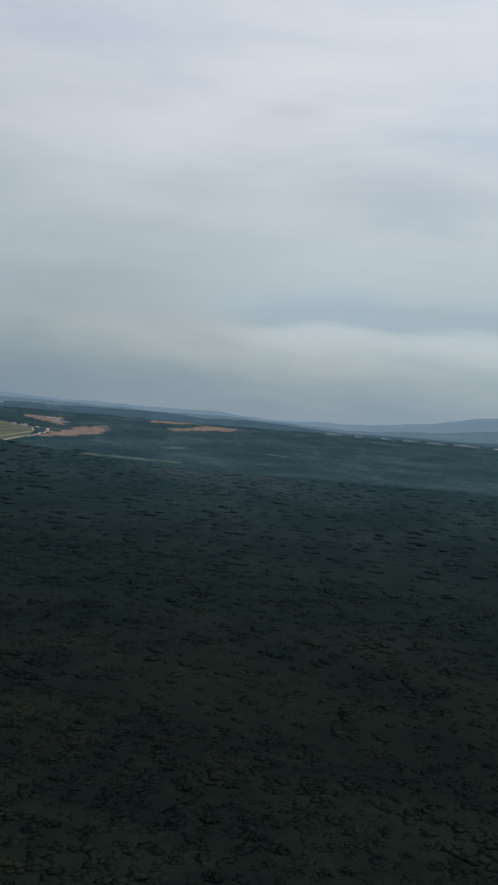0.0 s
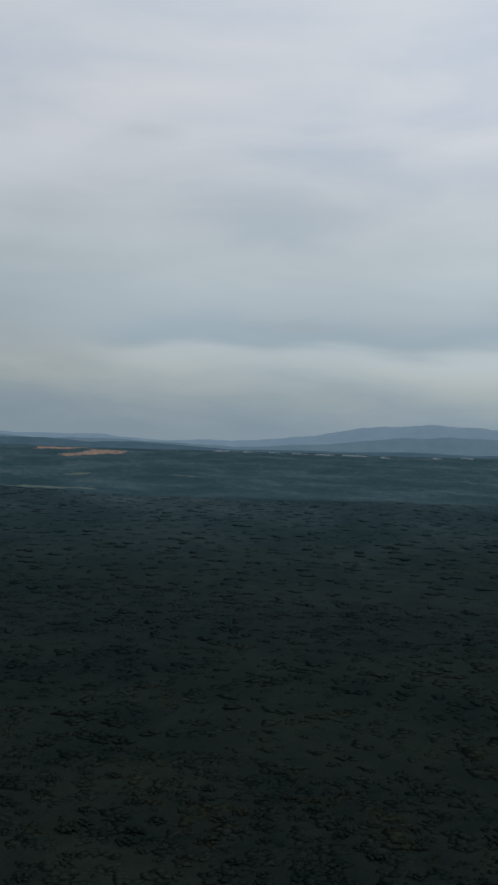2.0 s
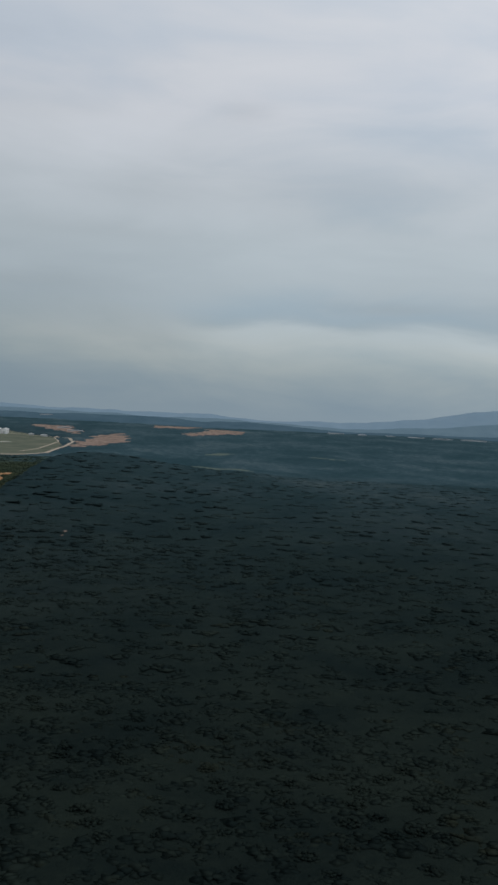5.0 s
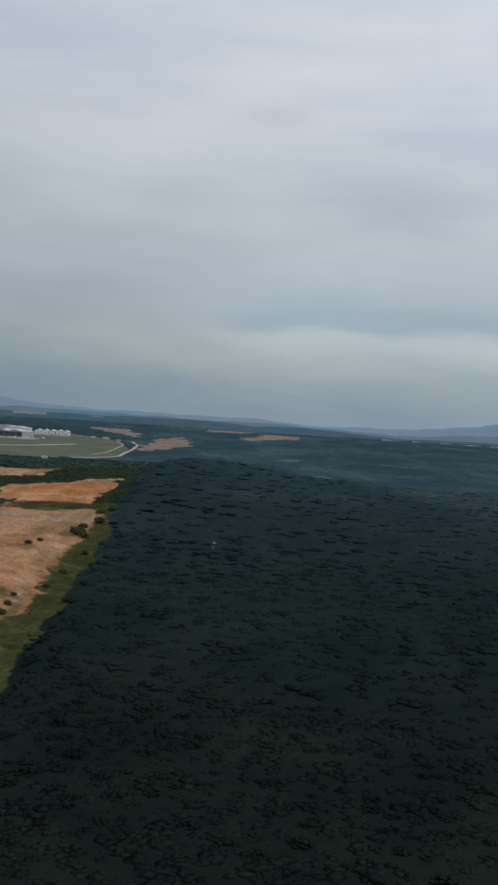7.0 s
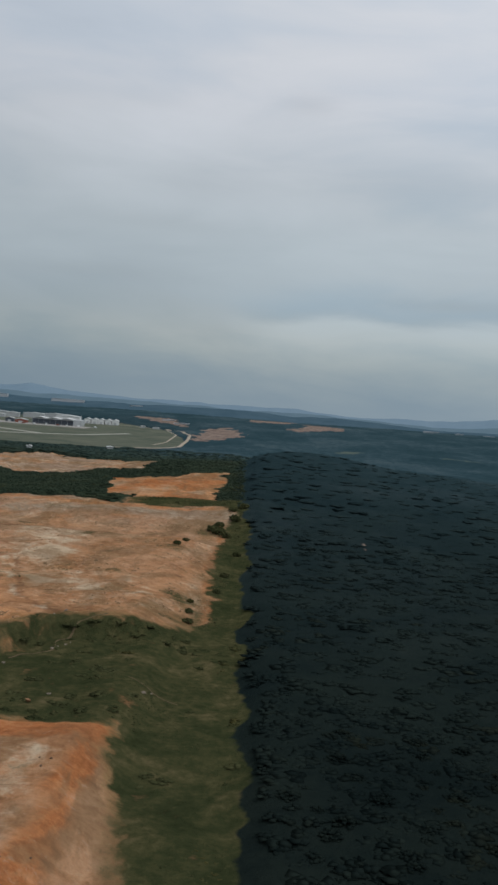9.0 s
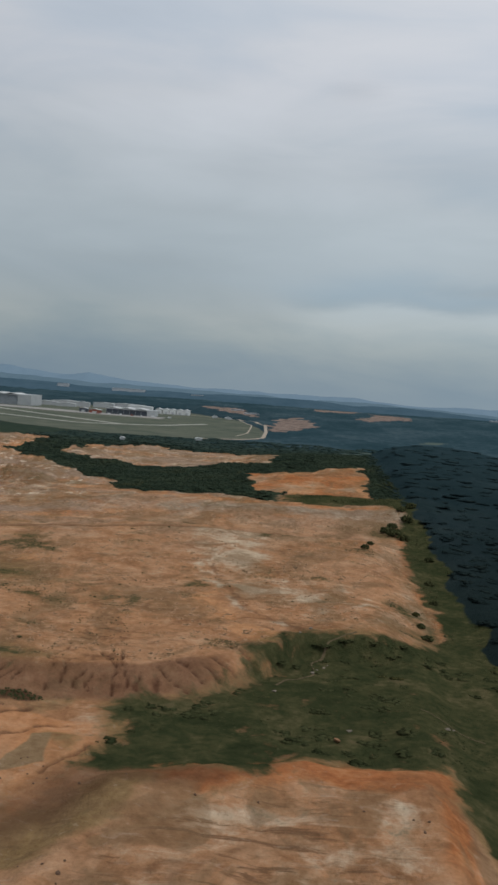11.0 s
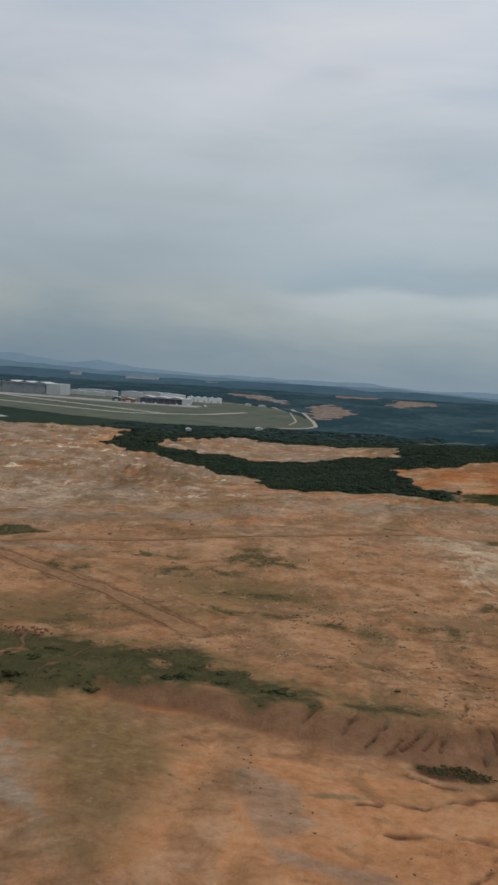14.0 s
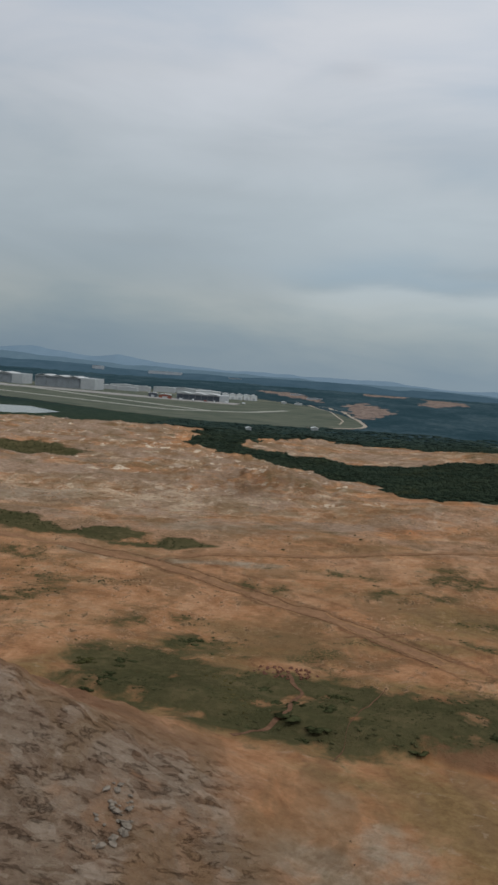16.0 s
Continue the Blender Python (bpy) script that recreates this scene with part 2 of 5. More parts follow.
    stone = k.mix(k.math("MULTIPLY", k.step(n2, 0.50, 0.64), 0.65), stone, k.ramp(n3, [(0.3, (0.165, 0.085, 0.046)), (0.7, (0.295, 0.170, 0.100))]))
    col = k.mix(k.math("MULTIPLY", k.attr("rock"), 0.88), col, stone)
    seam = k.math("ADD", k.math("MULTIPLY", beds, 0.9), k.math("MULTIPLY", tile.outputs[0], 0.30))
    # stains and brownish streaks
    stain = k.step(k.noise(p, 0.03, 7, 0.7, 1.5), 0.55, 0.68)
    loam = k.step(k.noise(k.scaled(p, (0.050, 0.028, 0.1)), 1.0, 8, 0.62, 0.7), 0.49, 0.58)
    col = k.mix(k.math("MULTIPLY", loam, k.math("MULTIPLY_ADD", k.attr("clean"), -0.35, 0.55)), col, k.ramp(n3, [(0.3, (0.128, 0.080, 0.043)), (0.7, (0.205, 0.132, 0.074))]))
    col = k.mix(k.math("MULTIPLY", stain, 0.45), col, (0.105, 0.068, 0.040))
    scuff = k.math("MULTIPLY", k.math("MULTIPLY", k.step(k.noise(k.scaled(p, (0.22, 0.34, 0.2)), 1.0, 6, 0.70, 0.6), 0.58, 0.68), 0.28), k.math("SUBTRACT", 1.0, k.attr("mauve")))
    col = k.mix(scuff, col, (0.40, 0.31, 0.235))
    # shade of gullies, cuts and ledges painted dark, along with brown earth
    col = k.mix(k.math("MULTIPLY", k.attr("shade_and_brown"), 0.92), col, (0.070, 0.034, 0.021))
    # thin clay plates, their shade and lit rims put into the colour
    relief_dabs = k.noise(k.scaled(p, (0.42, 0.26, 0.5)), 1.0, 5, 0.62, 0.3)
    where = k.math("MULTIPLY", k.step(k.noise(p, 0.040, 5, 0.6, 0.6), 0.42, 0.54), k.attr("relief_zone"))
    col = k.mix(k.math("MULTIPLY", k.step(relief_dabs, 0.555, 0.59), k.math("MULTIPLY", where, 0.7)), col, (0.44, 0.272, 0.165))
    broken = k.math("MULTIPLY", k.step(relief_dabs, 0.600, 0.635), where)
    col = k.mix(k.math("MULTIPLY", broken, 0.8), col, (0.090, 0.062, 0.034))
    # thin dry weeds on the bare earth
    weeds = k.math("MULTIPLY", k.step(k.noise(p, 0.045, 6, 0.68, 0.5), 0.55, 0.66), k.step(n4, 0.42, 0.58))
    fuzz = k.math("MULTIPLY", k.attr("fuzz"), k.step(k.math("ADD", k.math("MULTIPLY", n3, 0.6), k.math("MULTIPLY", n4, 0.4)), 0.36, 0.52))
    col = k.mix(k.math("MULTIPLY", fuzz, 0.9), col, k.ramp(n4, [(0.3, (0.028, 0.034, 0.015)), (0.7, (0.070, 0.070, 0.032))]))
    haze = k.math("MULTIPLY", k.step(k.noise(p, 0.022, 5, 0.62, 0.8), 0.50, 0.66), k.attr("weedy"))
    col = k.mix(k.math("MULTIPLY", haze, 0.55), col, (0.140, 0.094, 0.046))
    col = k.mix(k.math("MULTIPLY", weeds, k.attr("weedy")), col, k.ramp(n3, [(0.3, (0.045, 0.042, 0.019)), (0.7, (0.10, 0.085, 0.04))]))
    # grass, mown airfield, wood floor
    sward = k.math("ADD", k.math("MULTIPLY", k.noise(p, 0.055, 5, 0.65, 0.7), 0.6), k.math("MULTIPLY", n3, 0.4))
    grass = k.ramp(sward, [(0.34, (0.020, 0.026, 0.012)), (0.46, (0.034, 0.040, 0.018)), (0.54, (0.052, 0.053, 0.024)), (0.64, (0.092, 0.078, 0.040))])
    mown = k.ramp(n1, [(0.3, (0.070, 0.086, 0.070)), (0.5, (0.096, 0.110, 0.086)), (0.7, (0.130, 0.134, 0.106))])
    stand = k.math("ADD", k.math("MULTIPLY", k.noise(p, 0.022, 5, 0.62, 0.5), 0.7), k.math("MULTIPLY", n3, 0.3))
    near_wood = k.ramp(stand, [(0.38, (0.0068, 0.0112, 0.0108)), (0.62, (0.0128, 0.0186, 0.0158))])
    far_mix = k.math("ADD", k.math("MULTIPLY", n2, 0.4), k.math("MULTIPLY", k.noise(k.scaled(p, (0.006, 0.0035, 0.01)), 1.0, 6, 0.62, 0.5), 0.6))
    hazed_wood = k.ramp(far_mix, [(0.36, (0.019, 0.042, 0.052)), (0.48, (0.027, 0.054, 0.066)), (0.56, (0.040, 0.069, 0.083)), (0.66, (0.066, 0.096, 0.105))])
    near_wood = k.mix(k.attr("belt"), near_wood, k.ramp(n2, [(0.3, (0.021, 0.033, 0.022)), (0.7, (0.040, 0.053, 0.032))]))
    # distance haze put into the woods' colour as a blue tint
    wood = k.mix(k.attr("haze_blue"), near_wood, hazed_wood)
    grass = k.mix(k.math("MULTIPLY", k.attr("dry"), k.math("MULTIPLY_ADD", n3, 0.9, 0.2)), grass, k.ramp(n2, [(0.35, (0.062, 0.058, 0.028)), (0.65, (0.125, 0.098, 0.052))]))
    col = k.mix(mask("grass", 0.26, 1.6), col, grass)
    col = k.mix(mask("mown", 0.06, 0.12), col, mown)
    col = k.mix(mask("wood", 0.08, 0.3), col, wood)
    col = k.mix(k.math("MULTIPLY", mask("clearing", 0.10, 0.5), 0.9), col, k.ramp(n2, [(0.35, (0.120, 0.094, 0.082)), (0.5, (0.198, 0.147, 0.122)), (0.65, (0.275, 0.216, 0.183))]))
    col = k.mix(k.math("MULTIPLY", mask("meadow", 0.12, 0.4), 0.75), col, (0.10, 0.125, 0.105))
    k.link(col, bsdf.inputs["Base Color"])
    h = k.math("ADD", k.math("MULTIPLY", n3, 0.8), k.math("MULTIPLY", n4, 0.3))
    h = k.math("SUBTRACT", k.math("ADD", h, k.math("MULTIPLY", grit, 0.2)), k.math("MULTIPLY", k.math("MULTIPLY", crack, k.attr("rock")), 0.25))
    h = k.math("ADD", h, k.math("MULTIPLY", k.math("MULTIPLY", seam, k.attr("rock")), 0.9))
    h = k.math("SUBTRACT", h, k.math("MULTIPLY", broken, 0.35))
    bumped(k, bsdf, h, 1.0, 1.25)


def leaf_nodes(dark, light, spread=0.25):
    """Leaves that vary a little from clump to clump and more from stand to stand."""
    def build(k, bsdf):
        g = k.add("ShaderNodeNewGeometry")
        p = g.outputs["Position"]
        stand = k.noise(p, 0.022, 5, 0.62, 0.5)
        o = k.add("ShaderNodeObjectInfo").outputs["Random"]
        f = k.math("ADD", k.math("MULTIPLY", g.outputs["Random Per Island"], spread), k.math("MULTIPLY_ADD", stand, 1.5, -0.35 - spread / 2))
        f = k.math("MULTIPLY_ADD", o, 0.12, f)
        tall = k.ramp(f, [(0.2, dark), (0.72, light)])
        olive = k.mix(k.math("MULTIPLY", k.step(k.noise(p, 0.035, 4, 0.6, 0.8), 0.54, 0.70), 0.5), tall, tuple(c * q for c, q in zip(light, (1.45, 1.1, 0.75))))
        # far leaves shift to blue: haze mixed into their colour
        c = k.mix(k.attr("haze_blue"), olive, k.ramp(f, [(0.15, (0.024, 0.049, 0.057)), (0.75, (0.044, 0.075, 0.083))]))
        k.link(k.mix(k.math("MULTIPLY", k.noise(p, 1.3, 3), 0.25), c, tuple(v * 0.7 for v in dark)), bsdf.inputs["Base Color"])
        bumped(k, bsdf, k.noise(p, 2.2, 4, 0.7), 0.35, 0.2)
    return build


def plain_nodes(color, vary=0.12, scale=0.4):
    def build(k, bsdf):
        p = place(k)
        a = k.noise(p, scale, 5, 0.6)
        b = k.noise(p, scale * 9, 3, 0.6)
        f = k.math("ADD", k.math("MULTIPLY", a, 0.7), k.math("MULTIPLY", b, 0.3))
        k.link(k.ramp(f, [(0.3, tuple(c * (1 - vary) for c in color)), (0.7, tuple(min(c * (1 + vary), 0.9) for c in color))]), bsdf.inputs["Base Color"])
        bumped(k, bsdf, b, 0.3, 0.05)
    return build


M_GROUND = material("ground_earth_and_growth", ground_nodes, 1.0, 0.0)
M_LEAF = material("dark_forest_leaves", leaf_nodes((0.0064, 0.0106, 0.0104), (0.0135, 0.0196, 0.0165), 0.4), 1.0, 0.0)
M_LEAF_FAR = material("haze_tinted_leaves", leaf_nodes((0.021, 0.033, 0.022), (0.044, 0.058, 0.035), 0.3), 1.0, 0.0)
M_SCRUB = material("scrub_leaves", leaf_nodes((0.027, 0.033, 0.015), (0.060, 0.064, 0.030), 0.4), 1.0, 0.0)
# far walls greyed: the haze before them is in the colour
M_HAZY_WALL = material("haze_greyed_cladding", plain_nodes((0.33, 0.36, 0.385), 0.15, 0.05), 0.7)
M_BARK = material("bark", plain_nodes((0.10, 0.075, 0.055), 0.3, 1.5), 0.9)
M_ROCK = material("weathered_rock", plain_nodes((0.105, 0.062, 0.040), 0.5, 0.8), 0.9)
M_PALE_ROCK = material("pale_rock", plain_nodes((0.185, 0.158, 0.128), 0.45, 1.1), 1.0, 0.0)
M_WHITE = material("white_sheet_metal", plain_nodes((0.54, 0.565, 0.57), 0.10, 0.1), 0.5, 0.4)
M_PALE = material("pale_grey_cladding", plain_nodes((0.33, 0.355, 0.365), 0.12, 0.08), 0.6)
M_ROOF = material("light_metal_roof", plain_nodes((0.46, 0.48, 0.48), 0.14, 0.08), 0.45, 0.5)
M_DARK = material("dark_opening", plain_nodes((0.055, 0.068, 0.085), 0.3, 0.1), 0.6)
M_RED = material("rust_red_paint", plain_nodes((0.19, 0.070, 0.052), 0.2, 0.3), 0.7)
M_CONCRETE = material("concrete_paving", plain_nodes((0.285, 0.285, 0.25), 0.2, 0.05), 0.85)
M_GLASSY = material("grey_glazed_bays", plain_nodes((0.20, 0.225, 0.245), 0.2, 0.1), 0.5)
M_APRON = material("grey_apron", plain_nodes((0.25, 0.24, 0.23), 0.15, 0.03), 0.85)
M_DIRT = material("dirt_road", plain_nodes((0.31, 0.265, 0.21), 0.2, 0.3), 0.95)


def water_nodes(k, bsdf):
    p = place(k)
    k.link(k.ramp(k.noise(p, 0.03, 4), [(0.3, (0.16, 0.17, 0.15)), (0.7, (0.24, 0.23, 0.19))]), bsdf.inputs["Base Color"])
    bumped(k, bsdf, k.noise(p, 1.2, 3), 0.15, 0.05)


M_WATER = material("silty_water", water_nodes, 0.12, 0.5)


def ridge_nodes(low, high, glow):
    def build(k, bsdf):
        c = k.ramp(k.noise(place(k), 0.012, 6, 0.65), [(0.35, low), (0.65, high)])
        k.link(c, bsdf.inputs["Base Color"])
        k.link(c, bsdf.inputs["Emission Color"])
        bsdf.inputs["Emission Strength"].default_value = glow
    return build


# haze painted on: each farther ridge is paler, bluer and glows more
M_RIDGES = [material("wooded_ridge_haze_tint", ridge_nodes((0.038, 0.071, 0.096), (0.052, 0.088, 0.116), 0.16), 1.0, 0.0),
            material("hill_haze_tint", ridge_nodes((0.072, 0.114, 0.146), (0.084, 0.128, 0.160), 0.30), 1.0, 0.0),
            material("mountain_haze_tint", ridge_nodes((0.102, 0.152, 0.198), (0.112, 0.163, 0.208), 0.38), 1.0, 0.0)]


# ---------------------------------------------------------------- shape of the land
def vnoise(x, y, seed=0):
    """Smooth value noise on a unit lattice, -1 to 1."""
    xi, yi = np.floor(x).astype(np.int64), np.floor(y).astype(np.int64)
    fx, fy = x - xi, y - yi
    fx, fy = fx * fx * (3 - 2 * fx), fy * fy * (3 - 2 * fy)

    def h(a, b):
        v = (a * 374761393 + b * 668265263 + seed * 974634777) & 0xFFFFFFFF
        v = ((v ^ (v >> 13)) * 1274126177) & 0xFFFFFFFF
        return ((v ^ (v >> 16)) & 0xFFFF) / 32767.5 - 1

    top = h(xi, yi) * (1 - fx) + h(xi + 1, yi) * fx
    bot = h(xi, yi + 1) * (1 - fx) + h(xi + 1, yi + 1) * fx
    return top * (1 - fy) + bot * fy


def fbm(x, y, size, octaves=4, seed=0):
    v, a = 0, 1.0
    for i in range(octaves):
        v = v + a * vnoise(x / size * 2 ** i + 17.3 * i, y / size * 2 ** i - 9.1 * i, seed + i)
        a *= 0.5
    return v


def smooth(v, lo, hi):
    u = np.clip((v - lo) / (hi - lo), 0, 1)
    return u * u * (3 - 2 * u)


def inside(x, y, poly):
    """Signed distance to a closed outline, positive within."""
    x, y = np.asarray(x, float), np.asarray(y, float)
    best = np.full(x.shape, 1e18)
    sign = np.zeros(x.shape, bool)
    for (ax, ay), (bx, by) in zip(poly, poly[1:] + poly[:1]):
        ex, ey = bx - ax, by - ay
        u = np.clip(((x - ax) * ex + (y - ay) * ey) / (ex * ex + ey * ey), 0, 1)
        best = np.minimum(best, (x - ax - u * ex) ** 2 + (y - ay - u * ey) ** 2)
        if ay != by:
            sign ^= ((ay > y) != (by > y)) & (x < (bx - ax) * (y - ay) / (by - ay) + ax)
    return np.where(sign, 1, -1) * np.sqrt(best)


def along(x, y, line):
    """Distance to an open line."""
    best = np.full(np.shape(x), 1e18)
    for (ax, ay), (bx, by) in zip(line, line[1:]):
        ex, ey = bx - ax, by - ay
        u = np.clip(((x - ax) * ex + (y - ay) * ey) / (ex * ex + ey * ey), 0, 1)
        best = np.minimum(best, (x - ax - u * ex) ** 2 + (y - ay - u * ey) ** 2)
    return np.sqrt(best)


SCARP_X = [-900, -420, -340, -300, -257, -230, -207, -178, -154, -139, -122, -110, -70, -40]
SCARP_Y = [330, 320, 315, 305, 299, 293, 287, 284, 291, 300, 318, 340, 352, 360]
QUARRY = [(-1600, -300), (-1600, 1020), (-800, 1040), (-614, 1073), (-551, 1096), (-471, 1108), (-412, 1061), (-395, 894), (-344, 819), (-297, 757),
          (-268, 715), (-250, 695), (-246, 645), (-217, 641), (-191, 642), (-154, 624), (-120, 615), (-75, 605), (-64, 596), (-67, 540), (-66, 460), (-64, 420),
          (-60, 384), (-70, 354), (-72, 262), (-73, 243), (-68, 224), (-60, 190), (-50, 60), (-40, -300)]
GULLY = [(-50, 404), (-62, 380), (-76, 354), (-110, 347), (-122, 331), (-123, 309), (-139, 291), (-156, 281), (-150, 260), (-152, 242), (-140, 238),
         (-120, 243), (-107, 257), (-72, 259), (-72, 240), (-66, 222), (-60, 190), (-50, 60), (-30, 60)]
BAND = [(-345, 318), (-332, 343), (-313, 354), (-297, 335), (-281, 333), (-262, 331), (-243, 329), (-218, 309), (-206, 304), (-192, 301), (-183, 298),
        (-190, 295), (-208, 293), (-228, 294), (-245, 299), (-262, 299), (-284, 295), (-300, 297), (-318, 305)]
STRIP = [(-360, 927), (-332, 1005), (-292, 1068), (-216, 1040), (-160, 905), (-150, 850), (-158, 820), (-190, 838), (-228, 838), (-262, 834), (-301, 862), (-335, 895)]
RUSTY = [(-171, 750), (-142, 757), (-115, 760), (-97, 780), (-84, 802), (-80, 740), (-82, 640), (-101, 637), (-128, 635), (-150, 652)]
SPOT = [(-127, 1046), (-115, 1102), (-101, 1179), (-78, 1218), (-78, 1174), (-91, 1119), (-111, 1046)]
FLAT = [(-2600, 1330), (-760, 1330), (-556, 1345), (-406, 1400), (-300, 1510), (-232, 1620), (-230, 1800), (-262, 2050), (-330, 2330), (-480, 2560), (-2600, 2560)]
LAWN = [(-2600, 2100), (-900, 1790), (-780, 1711), (-606, 1565), (-454, 1487), (-333, 1516), (-244, 1600), (-228, 1660), (-230, 1800), (-262, 2050), (-330, 2330), (-480, 2560), (-2600, 2560)]
FAN = [(-177, 527), (-158, 525), (-137, 524), (-134, 473), (-128, 428), (-122, 394), (-132, 398), (-141, 407), (-149, 438), (-156, 473), (-165, 498)]
PATCHES = [(-276, 448, 9, 5), (-255, 428, 12, 6), (-243, 460, 9, 6), (-234, 449, 11, 6), (-226, 441, 7, 4), (-225, 394, 9, 6), (-228, 373, 12, 3), (-201, 364, 12, 4), (-182, 537, 9, 8),
           (-133, 522, 8, 9), (-148, 408, 9, 6), (-168, 371, 9, 5), (-88, 495, 6, 9), (-98, 434, 6, 4), (-204, 329, 7, 3), (-385, 433, 14, 13), (-366, 385, 12, 16), (-360, 411, 13, 8),
           (-330, 369, 13, 4), (-311, 354, 12, 5), (-297, 424, 10, 6), (-72, 556, 8, 10), (-69, 380, 3, 12), (-70, 405, 3, 10)]
POND = [(-830, 1400), (-790, 1460), (-718, 1490), (-662, 1414), (-685, 1310), (-770, 1310)]
ROCKFACE = [(-362, 262), (-335, 284), (-318, 283), (-300, 280), (-291, 271), (-290, 258), (-288, 246), (-286, 234), (-284, 216), (-300, 190), (-370, 190)]
GULLIES = [[(-212, 291), (-210, 294)], [(-204, 288), (-202, 294)], [(-199, 284), (-195, 291)], [(-194, 282), (-192, 287)], [(-191, 284), (-188, 290)], [(-187, 284), (-186, 288)],
           [(-183, 284), (-183, 288)], [(-175, 283), (-175, 291), (-178, 299), (-175, 311)], [(-178, 299), (-183, 304)], [(-172, 287), (-172, 297)], [(-168, 286), (-167, 292)]]
GULLIES_EAST = [[(-165, 286), (-165, 291)], [(-158, 286), (-160, 299), (-165, 306)], [(-154, 290), (-157, 296), (-160, 309)], [(-152, 290), (-152, 295)], [(-148, 290), (-148, 297)],
                [(-140, 294), (-144, 296), (-149, 300)], [(-136, 299), (-139, 300), (-145, 304)], [(-132, 304), (-138, 306)], [(-128, 308), (-136, 310)], [(-120, 315), (-126, 317), (-132, 322)],
                [(-113, 337), (-121, 346)], [(-112, 341), (-126, 349)]]
CUTS = [[(-197, 248), (-189, 249), (-179, 249)], [(-187, 231), (-180, 240), (-176, 248), (-174, 254), (-168, 260), (-163, 263)], [(-201, 258), (-188, 261), (-175, 269)], [(-194, 221), (-191, 224), (-188, 227)],
        [(-192, 273), (-182, 270)], [(-212, 228), (-204, 227), (-195, 223)]]
TRENCH = [(-161, 234), (-159, 242), (-155, 252)]
COMET = [(-177, 222), (-173, 231), (-170, 238), (-168.5, 248), (-169, 255), (-165, 256), (-162, 240), (-168, 232), (-171, 224)]
RED_FACE = [(-262, 300), (-252, 303), (-242, 298), (-229, 294), (-214, 288), (-214, 284), (-230, 289), (-243, 290), (-252, 294), (-260, 296)]
OLIVE = [(-280, 284), (-266, 291), (-253, 290), (-240, 286), (-237, 270), (-240, 245), (-244, 226), (-252, 240), (-260, 262), (-268, 275)]
TAN = [(-208, 207), (-198, 216), (-192, 221), (-187, 227), (-178, 221), (-170, 221), (-162, 226), (-158, 200), (-206, 190)]
MIXED = [(-174, 267), (-172, 281), (-158, 286), (-154, 274), (-147, 262), (-151, 255), (-153, 239), (-156, 228), (-162, 250), (-170, 258)]
RUST_BENCH = [(-162, 365), (-154, 390), (-145, 398), (-137, 368), (-124, 347), (-112, 341), (-122, 325), (-139, 350), (-154, 370)]
CHANNEL = [(-156, 445), (-142, 398), (-135, 375), (-124, 362), (-113, 349), (-106, 343)]
BRANCH = [(-276, 293), (-273, 307), (-267, 328)]
CLEARINGS = [[(-250, 2090), (-245, 2500), (-200, 2620), (-152, 2400), (-150, 2240), (-180, 2080), (-228, 1960)],
             [(-51, 2798), (30, 3400), (140, 3320), (134, 3120), (60, 2990), (-10, 2724)],
             [(-190, 3330), (-150, 3800), (11, 3800), (-60, 3350), (-100, 3272)],
             [(-500, 2850), (-411, 3013), (-306, 2583), (-380, 2640)],
             [(4, 584), (2.5, 560), (8, 524), (10.5, 520), (6, 548), (5.5, 582)]]
MEADOWS = [[(-115, 1240), (-82, 1335), (-44, 1335), (-50, 1285)], [(-48, 1492), (40, 1500), (120, 1480), (142, 1400), (115, 1400), (40, 1470)], [(241, 1950), (300, 1935), (338, 1835), (300, 1850)],
           [(53, 1860), (84, 1980), (115, 1940), (90, 1880)], [(-106, 1420), (-56, 1470), (21, 1510), (-10, 1450)]]
ROAD = [(-470, 478), (-410, 464), (-372, 455), (-340, 443), (-314, 424), (-290, 401), (-273, 385), (-262, 372), (-250, 355), (-244, 346)]
ROAD_FAR = [(-340, 446), (-325, 460), (-300, 468), (-213, 500), (-130, 540)]
FOOTPATH = [(-287, 332), (-284, 320), (-288, 308), (-294, 298)]


def forest_edge(y):
    return -33 - 0.05 * y


def marks(x, y, lines, width, ragged=1.0, seed=140):
    """How strongly thin ragged lines cross each place, 0 to 1."""
    out = np.zeros(np.shape(x))
    for line in lines:
        xs, ys = [q[0] for q in line], [q[1] for q in line]
        k = (x > min(xs) - 6) & (x < max(xs) + 6) & (y > min(ys) - 6) & (y < max(ys) + 6)
        if np.any(k):
            a, b = x[k], y[k]
            d = along(a + ragged * vnoise(a / 3, b / 3, seed), b + ragged * vnoise(a / 3, b / 3, seed + 1), line)
            w = width * (0.75 + 0.5 * vnoise(a / 2.5, b / 2.5, seed + 2))
            out[k] = np.maximum(out[k], np.exp(-(d / w) ** 2))
    return out


def strata(x, y):
    """Beds and crevices of the rock mound, running down to the south-east."""
    bend = 1.5 * fbm(x, y, 14, 2, 32)
    across, down = (x + 0.8 * y) * 0.78 + 0.6 * bend, (x - 1.2 * y) * 0.64
    gully = np.abs(fbm(across, down * 0.30, 10, 3, 33))
    block = fbm(across * 0.9, down * 0.6, 5.0, 3, 37)
    step = np.floor(block * 2.2) / 2.2
    return 1.5 * np.sqrt(gully + 0.02) + 0.2 * step + 0.6 * (block - step) + 0.8 * np.abs(fbm(across, down * 0.5, 4.0, 3, 38)) - 1.0


